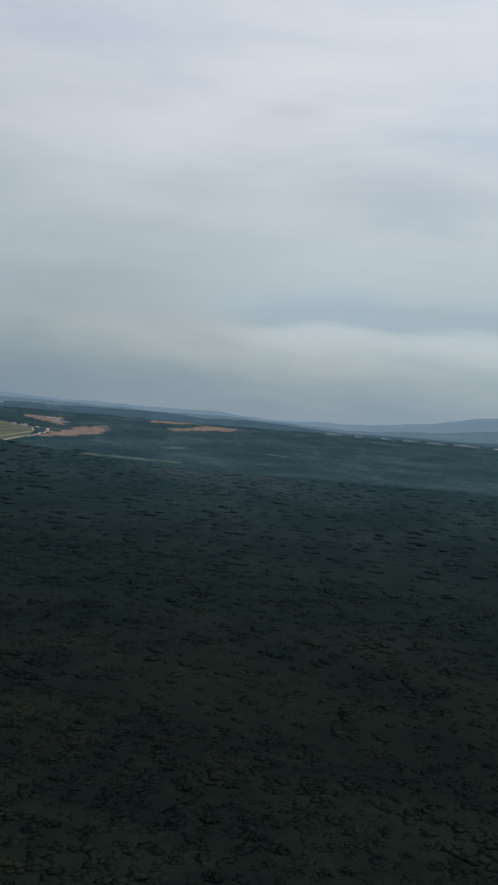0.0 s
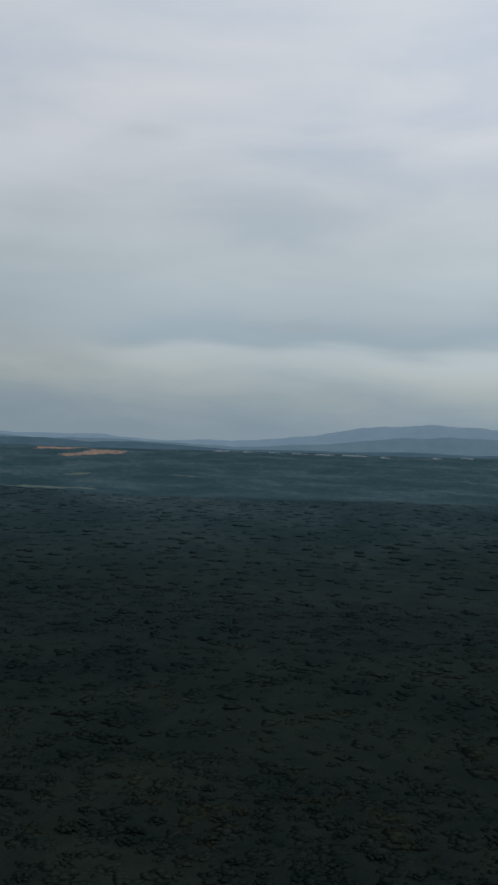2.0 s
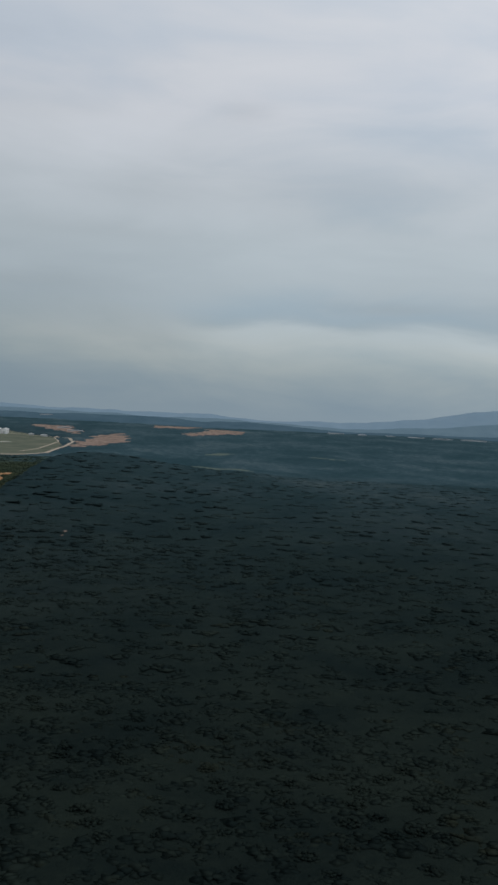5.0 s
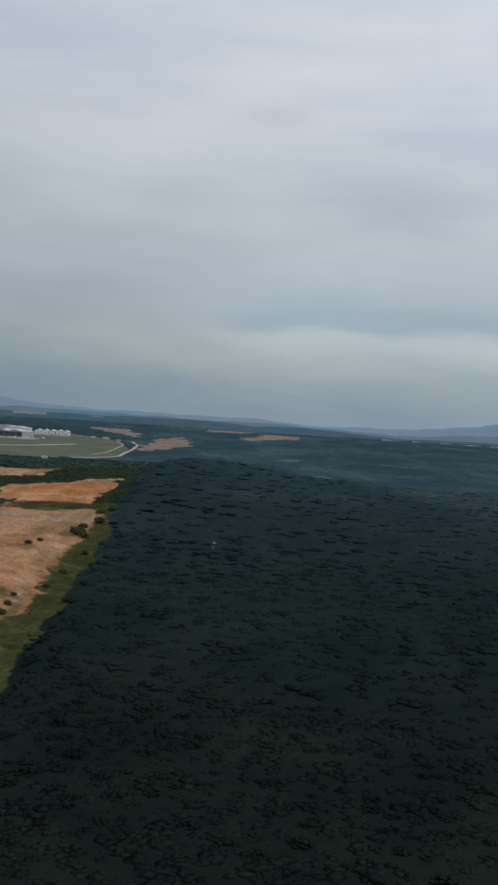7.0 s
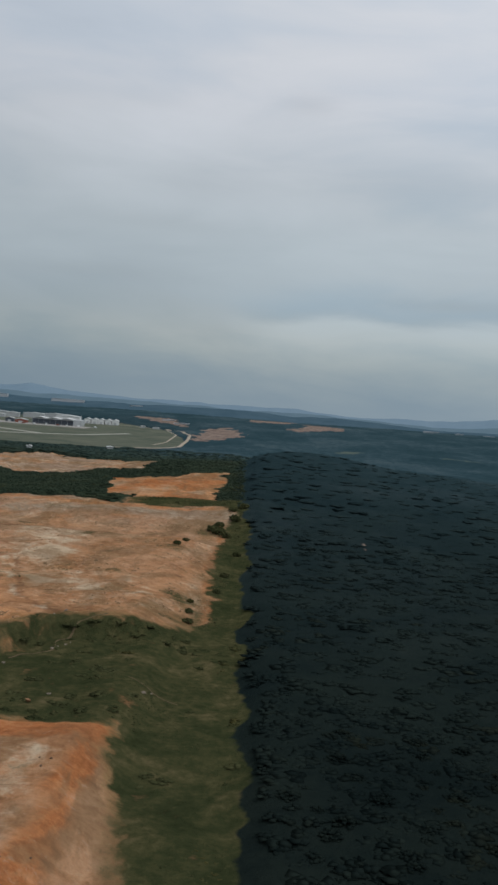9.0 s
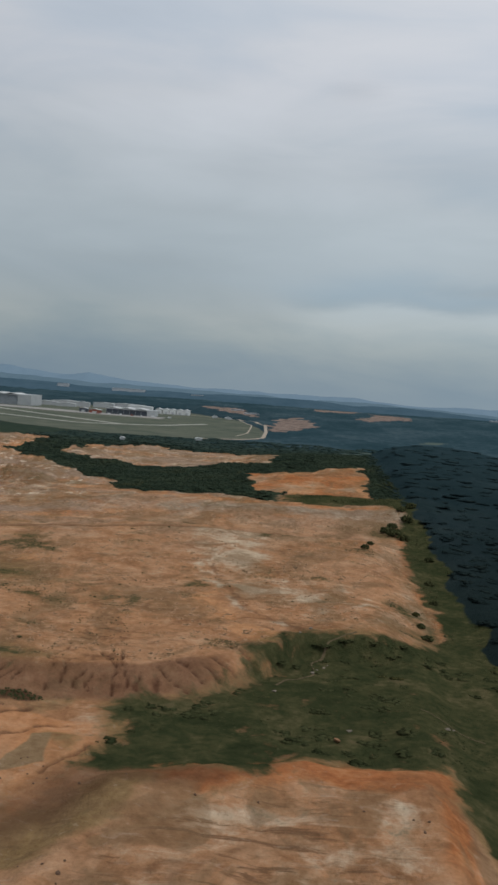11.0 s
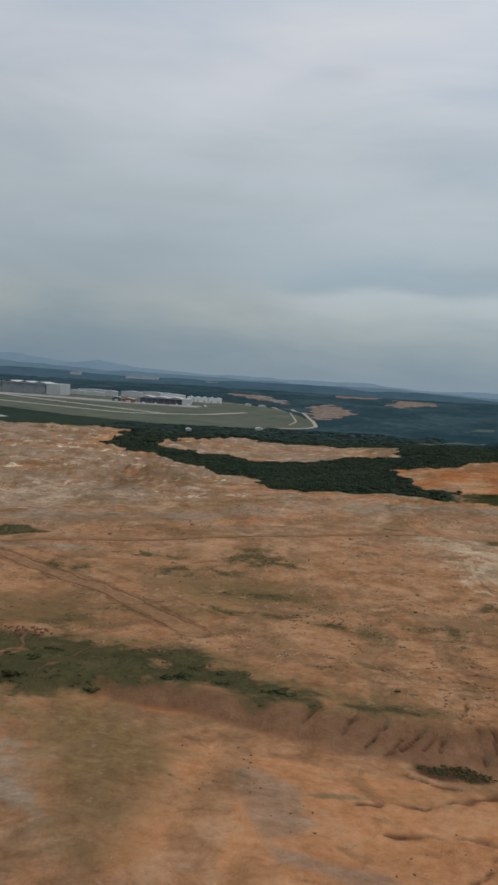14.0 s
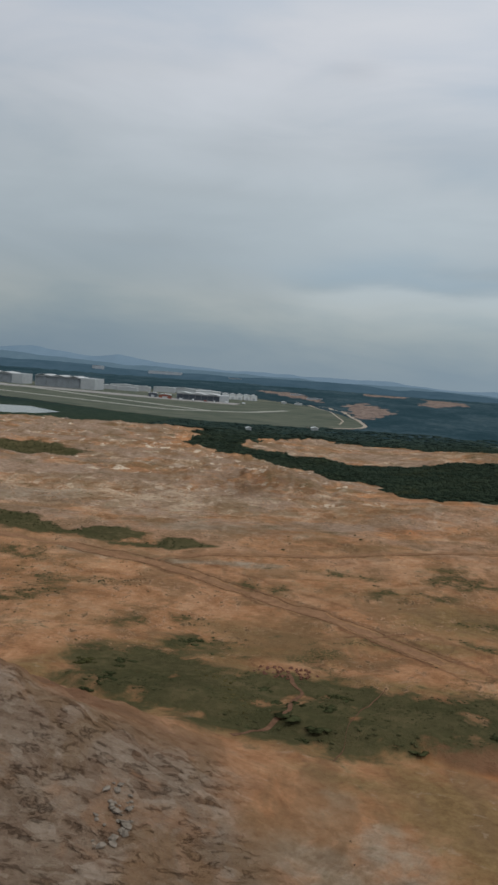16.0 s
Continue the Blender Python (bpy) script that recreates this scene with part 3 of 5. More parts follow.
def height(x, y):
    x, y = np.atleast_1d(np.asarray(x, float)), np.atleast_1d(np.asarray(y, float))
    west = np.interp(y, [-500, 300, 400, 700, 930, 1080, 1250, 1700, 2400, 2800, 3600, 4300, 4900], [-3, -3, -3, 0, 0, 0, -11, -15, -12, -2, 0, -4, 4])
    east = np.interp(y, [-500, 200, 300, 385, 500, 560, 592, 750, 880, 1000, 1120, 1450, 2000, 2400, 2800, 3600, 4300, 4900],
                     [-16, -15, -13, -11, -4, 0, 8, 12, 19, 10, 2, -14, -12, -10, -2, 0, -4, 4])
    even = np.interp(y, [-500, 200, 300, 420, 560, 750, 880, 1000, 1120, 1450, 2000], [-16, -15, -13, -9, -1, 11, 20, 13, 2, -14, -12])
    inwood = smooth(x, -62, -30) * (y < 2000)
    east = east * (1 - inwood) + even * inwood
    s = smooth(x, -300, -85)
    z = west * (1 - s) + east * s
    # the wooded hill fades out eastwards
    crest = np.interp(y, [300, 500, 880, 1000, 1300], [0, 0, 1, 0.5, 0])
    z = z + crest * (10 * np.exp(-((x + 20) / 80) ** 2) - 13 * smooth(x, -40, 250)) * smooth(x, -90, -50)
    # low ground south of the scarp
    d = y - np.interp(x, SCARP_X, SCARP_Y)
    face = np.exp(-((x + 165) / 48) ** 4)
    wide = 4 + 4 * face
    lift = smooth(d + 1.5 * fbm(x, y, 18, 3, 8), -wide, wide)
    bare = smooth(-x, 64, 90)
    z = z * (1 - bare) + np.where(y < 520, np.maximum(z, -3 + 4 * smooth(y, 400, 520)), z) * bare
    low = np.interp(x, [-420, -270, -200, -150, -110, -70], [-6, -6, -7, -9, -10, -10])
    z = z * (lift * bare + 1 - bare) + low * (1 - lift) * bare
    worn = np.abs(fbm(x, y * 0.35, 4.5, 2, 5))
    z = z - bare * (1.0 * marks(x, y, GULLIES + GULLIES_EAST, 0.65) + 0.4 * marks(x, y, CUTS, 0.7, 1.4) + 0.9 * marks(x, y, [TRENCH], 0.9))
    z = z - 0.35 * bare * face * (1 - np.clip(worn * 2.0, 0, 1)) * np.exp(-((d - 2) / 7) ** 2)
    # the pale rock mound and the low mound south of the gully
    u = ((x + 350) / 46) ** 2 + ((y - 268) / 27) ** 2
    z = z + 22 * np.exp(-u) + np.exp(-u / 1.6) * (1.2 * fbm(x, y, 12, 3, 31) + strata(x, y))
    z = z + 2.0 * smooth(inside(x, y, [(-160, 60), (-150, 235), (-108, 253), (-76, 254), (-74, 60)]), -3, 6) * (1 + 0.3 * fbm(x, y, 14, 3, 41))
    # benches and hummocks
    q = smooth(-x, 75, 95) * (1 - smooth(y, 1080, 1180))
    z = z + q * (0.9 * fbm(x, y, 60, 4, 12) + 0.35 * fbm(x, y, 9, 3, 14))
    bench = fbm(x, y * 1.6, 120, 3, 21) * 3
    z = z + q * smooth(y, 500, 620) * (np.floor(bench) + smooth(bench - np.floor(bench), 0.35, 0.6) - bench * 0.6) * 1.3
    # the worn clay crag on the bench, steep to the east, and the ribs west of it
    ribs = 1 - np.abs(fbm(x, y * 0.5, 16, 3, 24))
    crag = np.exp(-(((x + 312) / 22) ** 2 + ((y - 668) / 30) ** 2)) + 0.6 * np.exp(-(((x + 352) / 20) ** 2 + ((y - 690) / 34) ** 2))
    z = z + 1.35 * crag * (2.2 + 4.2 * ribs + 2.2 * np.abs(fbm(x, y * 0.6, 7, 3, 26))) * smooth(-x, 284, 290)
    z = z + q * smooth(y, 540, 640) * smooth(-x, 230, 300) * (2.2 * (1 - np.abs(fbm(x, y * 0.8, 34, 4, 27))) + 1.4 * np.abs(fbm(x, y, 12, 3, 28)))
    z = z + q * (1 - smooth(y, 380, 520)) * 0.16 * fbm(x, y, 4, 2, 29)
    z = z - 0.5 * np.exp(-(along(x, y, ROAD) / 3.2) ** 2) * q
    far = smooth(y, 1250, 1700)
    z = z + (1 - q) * (1.0 * fbm(x, y, 90, 3, 51) + far * 3.0 * fbm(x, y, 420, 3, 52))
    z = z + (1 - q) * (1 - smooth(inside(x, y, FLAT), -20, 10)) * (0.8 + far * 1.2) * fbm(x, y, 26, 2, 53)
    z = z + 2.6 * smooth(x - forest_edge(y), 1, 12) * (1 - smooth(y, 960, 1100))
    calm = smooth(inside(x, y, FLAT), -30, 30)
    z = z * (1 - calm) + (-14 + 2.5 * smooth(y, 2000, 2400)) * calm
    pool = smooth(inside(x, y, POND), -12, 6)
    return z * (1 - pool) + (-15.0) * pool


def level(x, y):
    return float(height(x, y)[0])


def crag_shade(x, y):
    """Shade painted into the hollows between the worn crag's ribs."""
    ribs = 1 - np.abs(fbm(x, y * 0.5, 16, 3, 24))
    return 0.5 * np.exp(-(((x + 318) / 34) ** 2 + ((y - 645) / 42) ** 2)) * np.clip(1.2 - ribs, 0, 1)


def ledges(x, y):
    """Short dark lines: the shade of small clay steps, painted without relief."""
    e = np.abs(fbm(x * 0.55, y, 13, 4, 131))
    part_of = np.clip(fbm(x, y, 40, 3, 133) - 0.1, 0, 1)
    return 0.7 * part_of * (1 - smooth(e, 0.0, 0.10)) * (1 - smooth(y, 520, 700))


def masks(x, y):
    """What covers the land at each place, with painted haze and shade."""
    wob = 3.0 * fbm(x, y, 22, 3, 61) * np.clip(y / 400, 0.5, 3)
    soft = 0.3 * np.clip((y + 450) / 300, 1.5, 9)

    wob = wob + 1.3 * fbm(x, y, 6, 4, 63)

    def zone(poly, w=1.0, blur=1.0):
        return np.clip(0.5 + (inside(x, y, poly) + wob * w) / (4 * soft * blur), 0, 1)

    quarry, strip, rusty, spot = zone(QUARRY), zone(STRIP), zone(RUSTY), zone(SPOT)
    bare = np.maximum.reduce([quarry, strip, rusty, spot])
    gully = np.clip(zone(GULLY, 1.5, 4.5) + 0.16 * fbm(x, y, 4, 3, 64), 0, 1)
    band = zone(BAND, 2.0, 5.5) * np.clip(1.15 + 0.6 * fbm(x, y, 8, 4, 65), 0.55, 1)
    band = np.maximum(band, 0.85 * zone([(-330, 336), (-315, 368), (-306, 358), (-298, 340), (-312, 344)], 1.8, 3.0) * np.clip(0.9 + 0.9 * fbm(x, y, 7, 3, 66), 0, 1))
    lawn = zone(LAWN, 0.3)
    edge = np.clip(0.5 + (x - forest_edge(y) - 4 + wob * 1.2) / (14 * soft), 0, 1)
    verge = np.clip(0.5 + (60 - np.abs(x - forest_edge(y) + 12)) / 40, 0, 1) * (y < 640)
    d = y - np.interp(x, SCARP_X, SCARP_Y)
    face = np.exp(-((x + 168) / 48) ** 4) * np.exp(-((d - 1.0 + 0.5 * wob) / 8.0) ** 4)
    green2 = np.maximum(zone([(-440, 522), (-417, 507), (-402, 500), (-380, 482), (-377, 486), (-363, 493), (-346, 488), (-323, 472), (-337, 464), (-358, 463), (-373, 471), (-391, 467), (-404, 471), (-440, 482)], 1.0, 2.0) * np.clip(1.1 + 0.7 * fbm(x, y, 14, 4, 70), 0.1, 1),
                        zone([(-540, 775), (-494, 802), (-436, 766), (-473, 738), (-540, 735)], 1.0, 1.6))
    bx, by = x + 9 * fbm(x, y, 17, 4, 171), y + 6 * fbm(x, y, 15, 4, 175)
    patch = sum(1.3 * np.exp(-(((bx - px) / (1.1 * rx)) ** 2 + ((by - py) / (1.1 * ry)) ** 2)) for px, py, rx, ry in PATCHES)
    patch = patch * np.clip(0.75 + 0.9 * fbm(x, y, 5, 4, 178), 0, 1)
    grass = np.maximum.reduce([gully, band, green2, verge * (1 - quarry)])
    wood = np.clip(1 - np.maximum.reduce([bare, lawn, verge * (1 - edge), gully * (1 - edge)]), 0, 1)
    wood = np.maximum(wood, edge * (y < 1000))
    clearing = np.maximum.reduce([zone(c, 0.8 if i == 4 else 2.2) * (0.55 if i == 4 else np.clip(1.15 + 0.8 * fbm(x, y * 0.35, 50, 3, 78), 0, 1)) for i, c in enumerate(CLEARINGS)])
    meadow = np.maximum.reduce([zone(c, 0.8) for c in MEADOWS])
    # dark lines that paint shade into the carved gullies and cuts
    gully_shade = marks(x, y, GULLIES + GULLIES_EAST, 0.52, 1.0)
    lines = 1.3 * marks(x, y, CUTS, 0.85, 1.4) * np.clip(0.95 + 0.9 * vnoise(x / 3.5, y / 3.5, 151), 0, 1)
    rust = np.maximum.reduce([rusty * np.clip(0.85 + 0.35 * fbm(x, y, 24, 3, 72), 0.3, 1), 0.75 * np.exp(-(inside(x, y, STRIP) / 10) ** 2) * smooth(y, 860, 980), zone([(-243, 276), (-226, 282), (-219, 273), (-225, 264), (-227, 242), (-238, 225), (-240, 257)], 2.5, 5.0) * 0.85,
                              zone([(-224, 278), (-176, 268), (-156, 264), (-152, 246), (-156, 222), (-170, 200), (-225, 200)], 0.8, 1.5) * 0.75,
                              zone(RED_FACE, 0.5, 1.2) * 1.0, zone(RUST_BENCH, 1.5, 3.0) * 0.6,
                              zone([(-140, 250), (-108, 257), (-74, 258), (-74, 246), (-90, 238), (-104, 244), (-125, 232), (-142, 230), (-146, 240)], 1.6, 2.5) * 0.95,
                              np.exp(-((x + 240) / 40) ** 2 - ((y - 640) / 22) ** 2) * 0.9, np.exp(-((x + 230) / 12) ** 2 - ((y - 418) / 14) ** 2) * 0.8,
                              np.exp(-((x + 250) / 26) ** 2 - ((y - 530) / 20) ** 2) * 0.75, np.exp(-((x + 402) / 40) ** 2 - ((y - 536) / 12) ** 2) * 0.75,
                              np.exp(-(along(x, y, [(-412, 1050), (-395, 892), (-345, 824)]) / 18) ** 2) * 0.8,
                              np.exp(-(along(x, y, [(-246, 636), (-150, 614), (-80, 598)]) / 9) ** 2) * 0.8])
    mound = np.exp(-((x + 336) / 44) ** 2 - ((y - 258) / 32) ** 2)
    blot = fbm(x, y, 11, 4, 67)
    pale = np.maximum.reduce([np.exp(-(along(x, y, [(-165, 500), (-150, 455), (-142, 415)]) / 11) ** 2) * np.clip(0.5 + 0.45 * blot, 0, 1),
                              np.exp(-((along(x, y, CHANNEL) + 0.6 * wob) / 2.6) ** 2) * np.clip(0.6 + 0.5 * blot, 0, 1), np.exp(-(along(x, y, [(-142, 430), (-118, 410), (-100, 390), (-84, 372)]) / 24) ** 2) * np.clip(0.32 + 0.45 * blot, 0, 0.75),
                              zone([(-140, 120), (-138, 215), (-110, 238), (-76, 236), (-76, 120)], 1.6, 4.0) * np.clip(0.26 + 0.25 * blot, 0, 0.8), zone(TAN, 1.5, 3.0) * np.clip(0.25 + 0.25 * blot, 0, 0.6),
                              zone(FAN, 1.5, 4.0) * np.clip(0.62 + 0.35 * blot, 0, 0.95), zone(MIXED, 1.2, 3.0) * np.clip(0.08 + 0.25 * blot, 0, 0.45), np.exp(-((d + 7) / 2.2) ** 2) * smooth(x, -215, -200) * smooth(-x, 165, 175) * np.clip(0.15 + 0.3 * blot, 0, 0.5),
                              np.exp(-((x + 380) / 130) ** 2 - ((y - 590) / 60) ** 2) * 0.5, strip * np.clip(0.16 + 0.35 * blot, 0, 0.6), rusty * np.clip(0.12 + 0.9 * fbm(x, y * 0.45, 12, 4, 74), 0, 0.85), np.exp(-(along(x, y, [(-67, 540), (-70, 440), (-66, 396)]) / 6) ** 2) * np.clip(0.4 + 0.4 * blot, 0, 0.8)])
    grey = np.maximum.reduce([mound * 0.45, zone([(-226, 266), (-221, 270), (-212, 262), (-210, 249), (-211, 240), (-219, 240)], 0.8, 1.6) * 0.9,
                              zone([(-217, 237), (-206, 234), (-198, 234), (-193, 230), (-192, 225), (-196, 223), (-206, 228), (-215, 231)], 0.7, 1.2) * 0.9,
                              np.exp(-(along(x, y, [(-190, 585), (-160, 600), (-115, 594), (-68, 584)]) / 17) ** 2) * 0.7, np.exp(-((x + 430) / 46) ** 2 - ((y - 568) / 22) ** 2) * 0.8,
                              np.exp(-((x + 330) / 50) ** 2 - ((y - 505) / 14) ** 2) * 0.7, np.exp(-(along(x, y, [(-372, 452), (-340, 444), (-300, 452)]) / 5) ** 2) * 0.8,
                              zone([(-278, 278), (-268, 270), (-260, 255), (-252, 238), (-240, 150), (-300, 150), (-300, 250)], 1.2, 2.0) * np.clip(0.28 + 0.45 * blot, 0, 0.8)])
    silt = np.maximum(zone(COMET, 0.25, 0.5), 0.75 * zone([(-213, 258), (-202, 261.5), (-198, 260), (-208, 256.5)], 0.2, 0.5))
    weedy = np.clip(0.65 + 0.5 * fbm(x, y, 70, 2, 71), 0, 1) * smooth(d, -5, 20) + 0.15
    track = np.maximum(np.exp(-((along(x, y, ROAD) + 0.5 * wob) / 4.0) ** 4), 0.8 * np.exp(-((along(x, y, [(-142, 204), (-137, 211), (-118, 235), (-107, 257)]) + 0.3 * wob) / 0.9) ** 2))
    track = np.maximum(track, 0.7 * np.exp(-((along(x, y, ROAD_FAR) + 0.4 * wob) / 3.0) ** 4))
    olive = np.maximum.reduce([zone(OLIVE, 2.5, 7.0), zone([(-172, 190), (-156, 222), (-148, 236), (-128, 240), (-136, 222), (-150, 190)], 1.2, 2.5) * 0.8, 0.75 * zone(MIXED, 1.2, 3.0) * np.clip(0.6 - blot, 0, 1), 0.6 * zone(TAN, 1.5, 3.0) * np.clip(0.7 - blot, 0, 1),
                               0.7 * np.exp(-(inside(x, y, BAND) / 7) ** 2), 0.75 * np.exp(-(inside(x, y, GULLY) / 5) ** 2) * (x > -165),
                               0.95 * np.exp(-((x + 236) / 30) ** 2 - ((y - 400) / 24) ** 2), 0.8 * np.exp(-((x + 256) / 24) ** 2 - ((y - 368) / 9) ** 2), 0.8 * np.exp(-((x + 300) / 26) ** 2 - ((y - 352) / 8) ** 2), 0.5 * np.exp(-((x + 255) / 40) ** 2 - ((y - 425) / 12) ** 2), 0.5 * np.exp(-((x + 300) / 30) ** 2 - ((y - 372) / 12) ** 2)])
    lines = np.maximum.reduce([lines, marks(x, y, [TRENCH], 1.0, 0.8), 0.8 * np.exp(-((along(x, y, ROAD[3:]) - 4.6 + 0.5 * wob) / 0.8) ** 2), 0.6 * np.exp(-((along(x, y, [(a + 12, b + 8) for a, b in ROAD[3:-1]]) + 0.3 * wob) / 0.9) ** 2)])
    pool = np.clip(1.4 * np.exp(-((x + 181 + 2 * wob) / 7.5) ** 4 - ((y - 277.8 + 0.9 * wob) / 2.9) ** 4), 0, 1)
    shade_and_brown = np.minimum(1.0, np.maximum.reduce([ledges(x, y), 1.1 * gully_shade, 0.8 * lines, 0.3 * mound * smooth(y, 266, 284), 0.9 * pool, 0.55 * marks(x, y, [[(a + 3.5, b - 3) for a, b in CHANNEL]], 1.4, 2.0),
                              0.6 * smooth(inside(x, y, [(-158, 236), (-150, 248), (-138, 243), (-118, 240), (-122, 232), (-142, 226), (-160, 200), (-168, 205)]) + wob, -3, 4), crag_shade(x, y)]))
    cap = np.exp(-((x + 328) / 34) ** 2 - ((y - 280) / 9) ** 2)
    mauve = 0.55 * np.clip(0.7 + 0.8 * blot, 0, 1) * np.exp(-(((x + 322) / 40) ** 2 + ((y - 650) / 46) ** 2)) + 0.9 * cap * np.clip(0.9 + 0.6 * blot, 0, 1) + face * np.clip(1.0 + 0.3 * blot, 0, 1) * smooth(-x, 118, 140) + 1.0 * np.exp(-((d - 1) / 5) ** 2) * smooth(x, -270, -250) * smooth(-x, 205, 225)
    streaky = smooth(y, 420, 600) * np.clip(0.75 + 0.5 * fbm(x, y, 90, 2, 77), 0, 1) + 0.15 * mound + 0.10 * smooth(-d, 10, 40)
    streaky = streaky * (1 - 0.45 * rusty)
    brink = np.exp(-((x + 77 + 0.6 * wob) / 4.5) ** 2) * smooth(-y, -262, -250) + 0.8 * np.exp(-((along(x, y, [(-68, 540), (-67, 460), (-65, 420), (-62, 390)]) + 0.4 * wob) / 4.0) ** 2)
    ochre = np.maximum.reduce([np.clip(brink * (0.9 + 0.5 * blot), 0, 1), zone([(-142, 250), (-108, 257), (-74, 257), (-76, 246), (-90, 236), (-104, 243), (-120, 230), (-144, 228)], 1.6, 2.0) * np.clip(1.0 + 0.5 * blot, 0.2, 1),
                               rusty * np.clip(0.62 + 0.8 * fbm(x, y * 0.6, 20, 4, 73), 0.1, 1), 1.0 * zone(RED_FACE, 0.8, 2.0), 0.7 * np.exp(-((x + 230) / 9) ** 2 - ((y - 414) / 11) ** 2),
                               0.6 * np.exp(-((x + 246) / 18) ** 2 - ((y - 548) / 16) ** 2), 0.6 * np.exp(-(along(x, y, [(-246, 640), (-190, 630), (-150, 616), (-80, 599)]) / 6) ** 2)])
    combed = zone([(-150, 120), (-140, 212), (-112, 238), (-88, 240), (-86, 120)], 1.0, 4.0)
    # share of painted haze, growing with y
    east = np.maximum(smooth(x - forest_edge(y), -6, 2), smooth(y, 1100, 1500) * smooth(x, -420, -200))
    return dict(bare=bare, relief_zone=smooth(d, 2, 14) * (1 - smooth(y, 560, 760)) * (1 - np.clip(1.5 * track, 0, 1)), dry=np.clip(np.maximum(band, green2) * 0.85, 0, 1), grass=grass, mown=lawn, wood=wood, clearing=clearing, meadow=meadow, rust=rust, pale=pale, grey=grey, silt=silt, olive=np.clip(olive, 0, 1), mauve=np.clip(mauve, 0, 1), combed=combed, ochre=np.clip(ochre, 0, 1), clean=np.clip(np.maximum(rust * (y < 300), mauve * (y < 420)), 0, 1), rock=zone(ROCKFACE, 2.2, 4.0) * (1 - 0.85 * np.clip(1.3 * cap, 0, 1)), upper=np.clip(smooth(y, 440, 560) * smooth(-x, 190, 290) + 0.35 * smooth(y, 380, 560) + 0.5 * strip, 0, 1) * (1 - smooth(y, 1080, 1120)) * (1 - rusty),
                weedy=weedy, track=track, shade_and_brown=shade_and_brown, streaky=np.clip(streaky, 0, 1), fuzz=np.clip(patch, 0, 1), haze_blue=east * smooth(y, 100, 1500) + (1 - east) * smooth(y, 800, 3400), belt=(1 - smooth(x - forest_edge(y), -6, 2)) * (1 - smooth(y, 1500, 1900)), brownish=np.clip(pool, 0, 1), flecks=np.clip(streaky, 0, 1) * smooth(-x, 150, 330) * smooth(y, 460, 620))


# ---------------------------------------------------------------- mesh helpers
def mesh_from(name, verts, faces, mats, smooth_shade=False, index=None):
    verts, faces = np.asarray(verts, np.float32), np.asarray(faces, np.int32)
    me = bpy.data.meshes.new(name)
    k = faces.shape[1]
    me.vertices.add(len(verts))
    me.vertices.foreach_set("co", verts.ravel())
    me.loops.add(faces.size)
    me.loops.foreach_set("vertex_index", faces.ravel())
    me.polygons.add(len(faces))
    me.polygons.foreach_set("loop_start", np.arange(0, faces.size, k, dtype=np.int32))
    me.polygons.foreach_set("use_smooth", np.full(len(faces), smooth_shade))
    for m in mats:
        me.materials.append(m)
    if index is not None:
        me.polygons.foreach_set("material_index", np.asarray(index, np.int32))
    me.update(calc_edges=True)
    return me


def part(name, bm, mat, parent=None, label=""):
    me = bpy.data.meshes.new(name)
    bm.to_mesh(me)
    bm.free()
    me.materials.append(mat)
    ob = new(name, me)
    if parent is not None:
        ob.parent = parent
    return tagged(ob, label)


def box(x0, x1, y0, y1, z0, z1, bm=None, bevel=0.0):
    bm = bm or bmesh.new()
    vs = bmesh.ops.create_cube(bm, size=1)["verts"]
    bmesh.ops.transform(bm, verts=vs, matrix=Matrix.Translation(((x0 + x1) / 2, (y0 + y1) / 2, (z0 + z1) / 2)) @ Matrix.Diagonal((x1 - x0, y1 - y0, z1 - z0, 1)))
    if bevel:
        bmesh.ops.bevel(bm, geom=bm.edges[:], offset=bevel, segments=1, affect="EDGES")
    return bm


def ribbon(name, line, width, mat, lift=0.25, step=12.0, shift=0.0, wander=0.0):
    """A strip that follows the ground, shifted sideways and wandering if asked."""
    pts = []
    for (ax, ay), (bx, by) in zip(line, line[1:]):
        m = max(2, int(math.hypot(bx - ax, by - ay) / step))
        pts += [(ax + (bx - ax) * i / m, ay + (by - ay) * i / m) for i in range(m)]
    pts.append(line[-1])
    p = np.array(pts)
    for _ in range(6):
        p[1:-1] = 0.25 * p[:-2] + 0.5 * p[1:-1] + 0.25 * p[2:]
    t = np.gradient(p, axis=0)
    t /= np.linalg.norm(t, axis=1)[:, None]
    side = np.stack([-t[:, 1], t[:, 0]], 1)
    p = p + side * (shift + wander * fbm(p[:, 0], p[:, 1], 9, 3, 201))[:, None]
    side = side * (width / 2 * (1 + min(wander, 0.5) * fbm(p[:, 0], p[:, 1], 5, 2, 205)))[:, None]
    rows = [np.concatenate([p + side * k, (height(*(p + side * k).T) + h)[:, None]], 1) for k, h in ((1.02, lift - 0.5), (1, lift), (0, lift + 0.05), (-1, lift), (-1.02, lift - 0.5))]
    m = len(p)
    faces = [(r * m + i, r * m + i + 1, (r + 1) * m + i + 1, (r + 1) * m + i) for r in range(4) for i in range(m - 1)]
    return new(name, mesh_from(name, np.concatenate(rows), faces, [mat]))


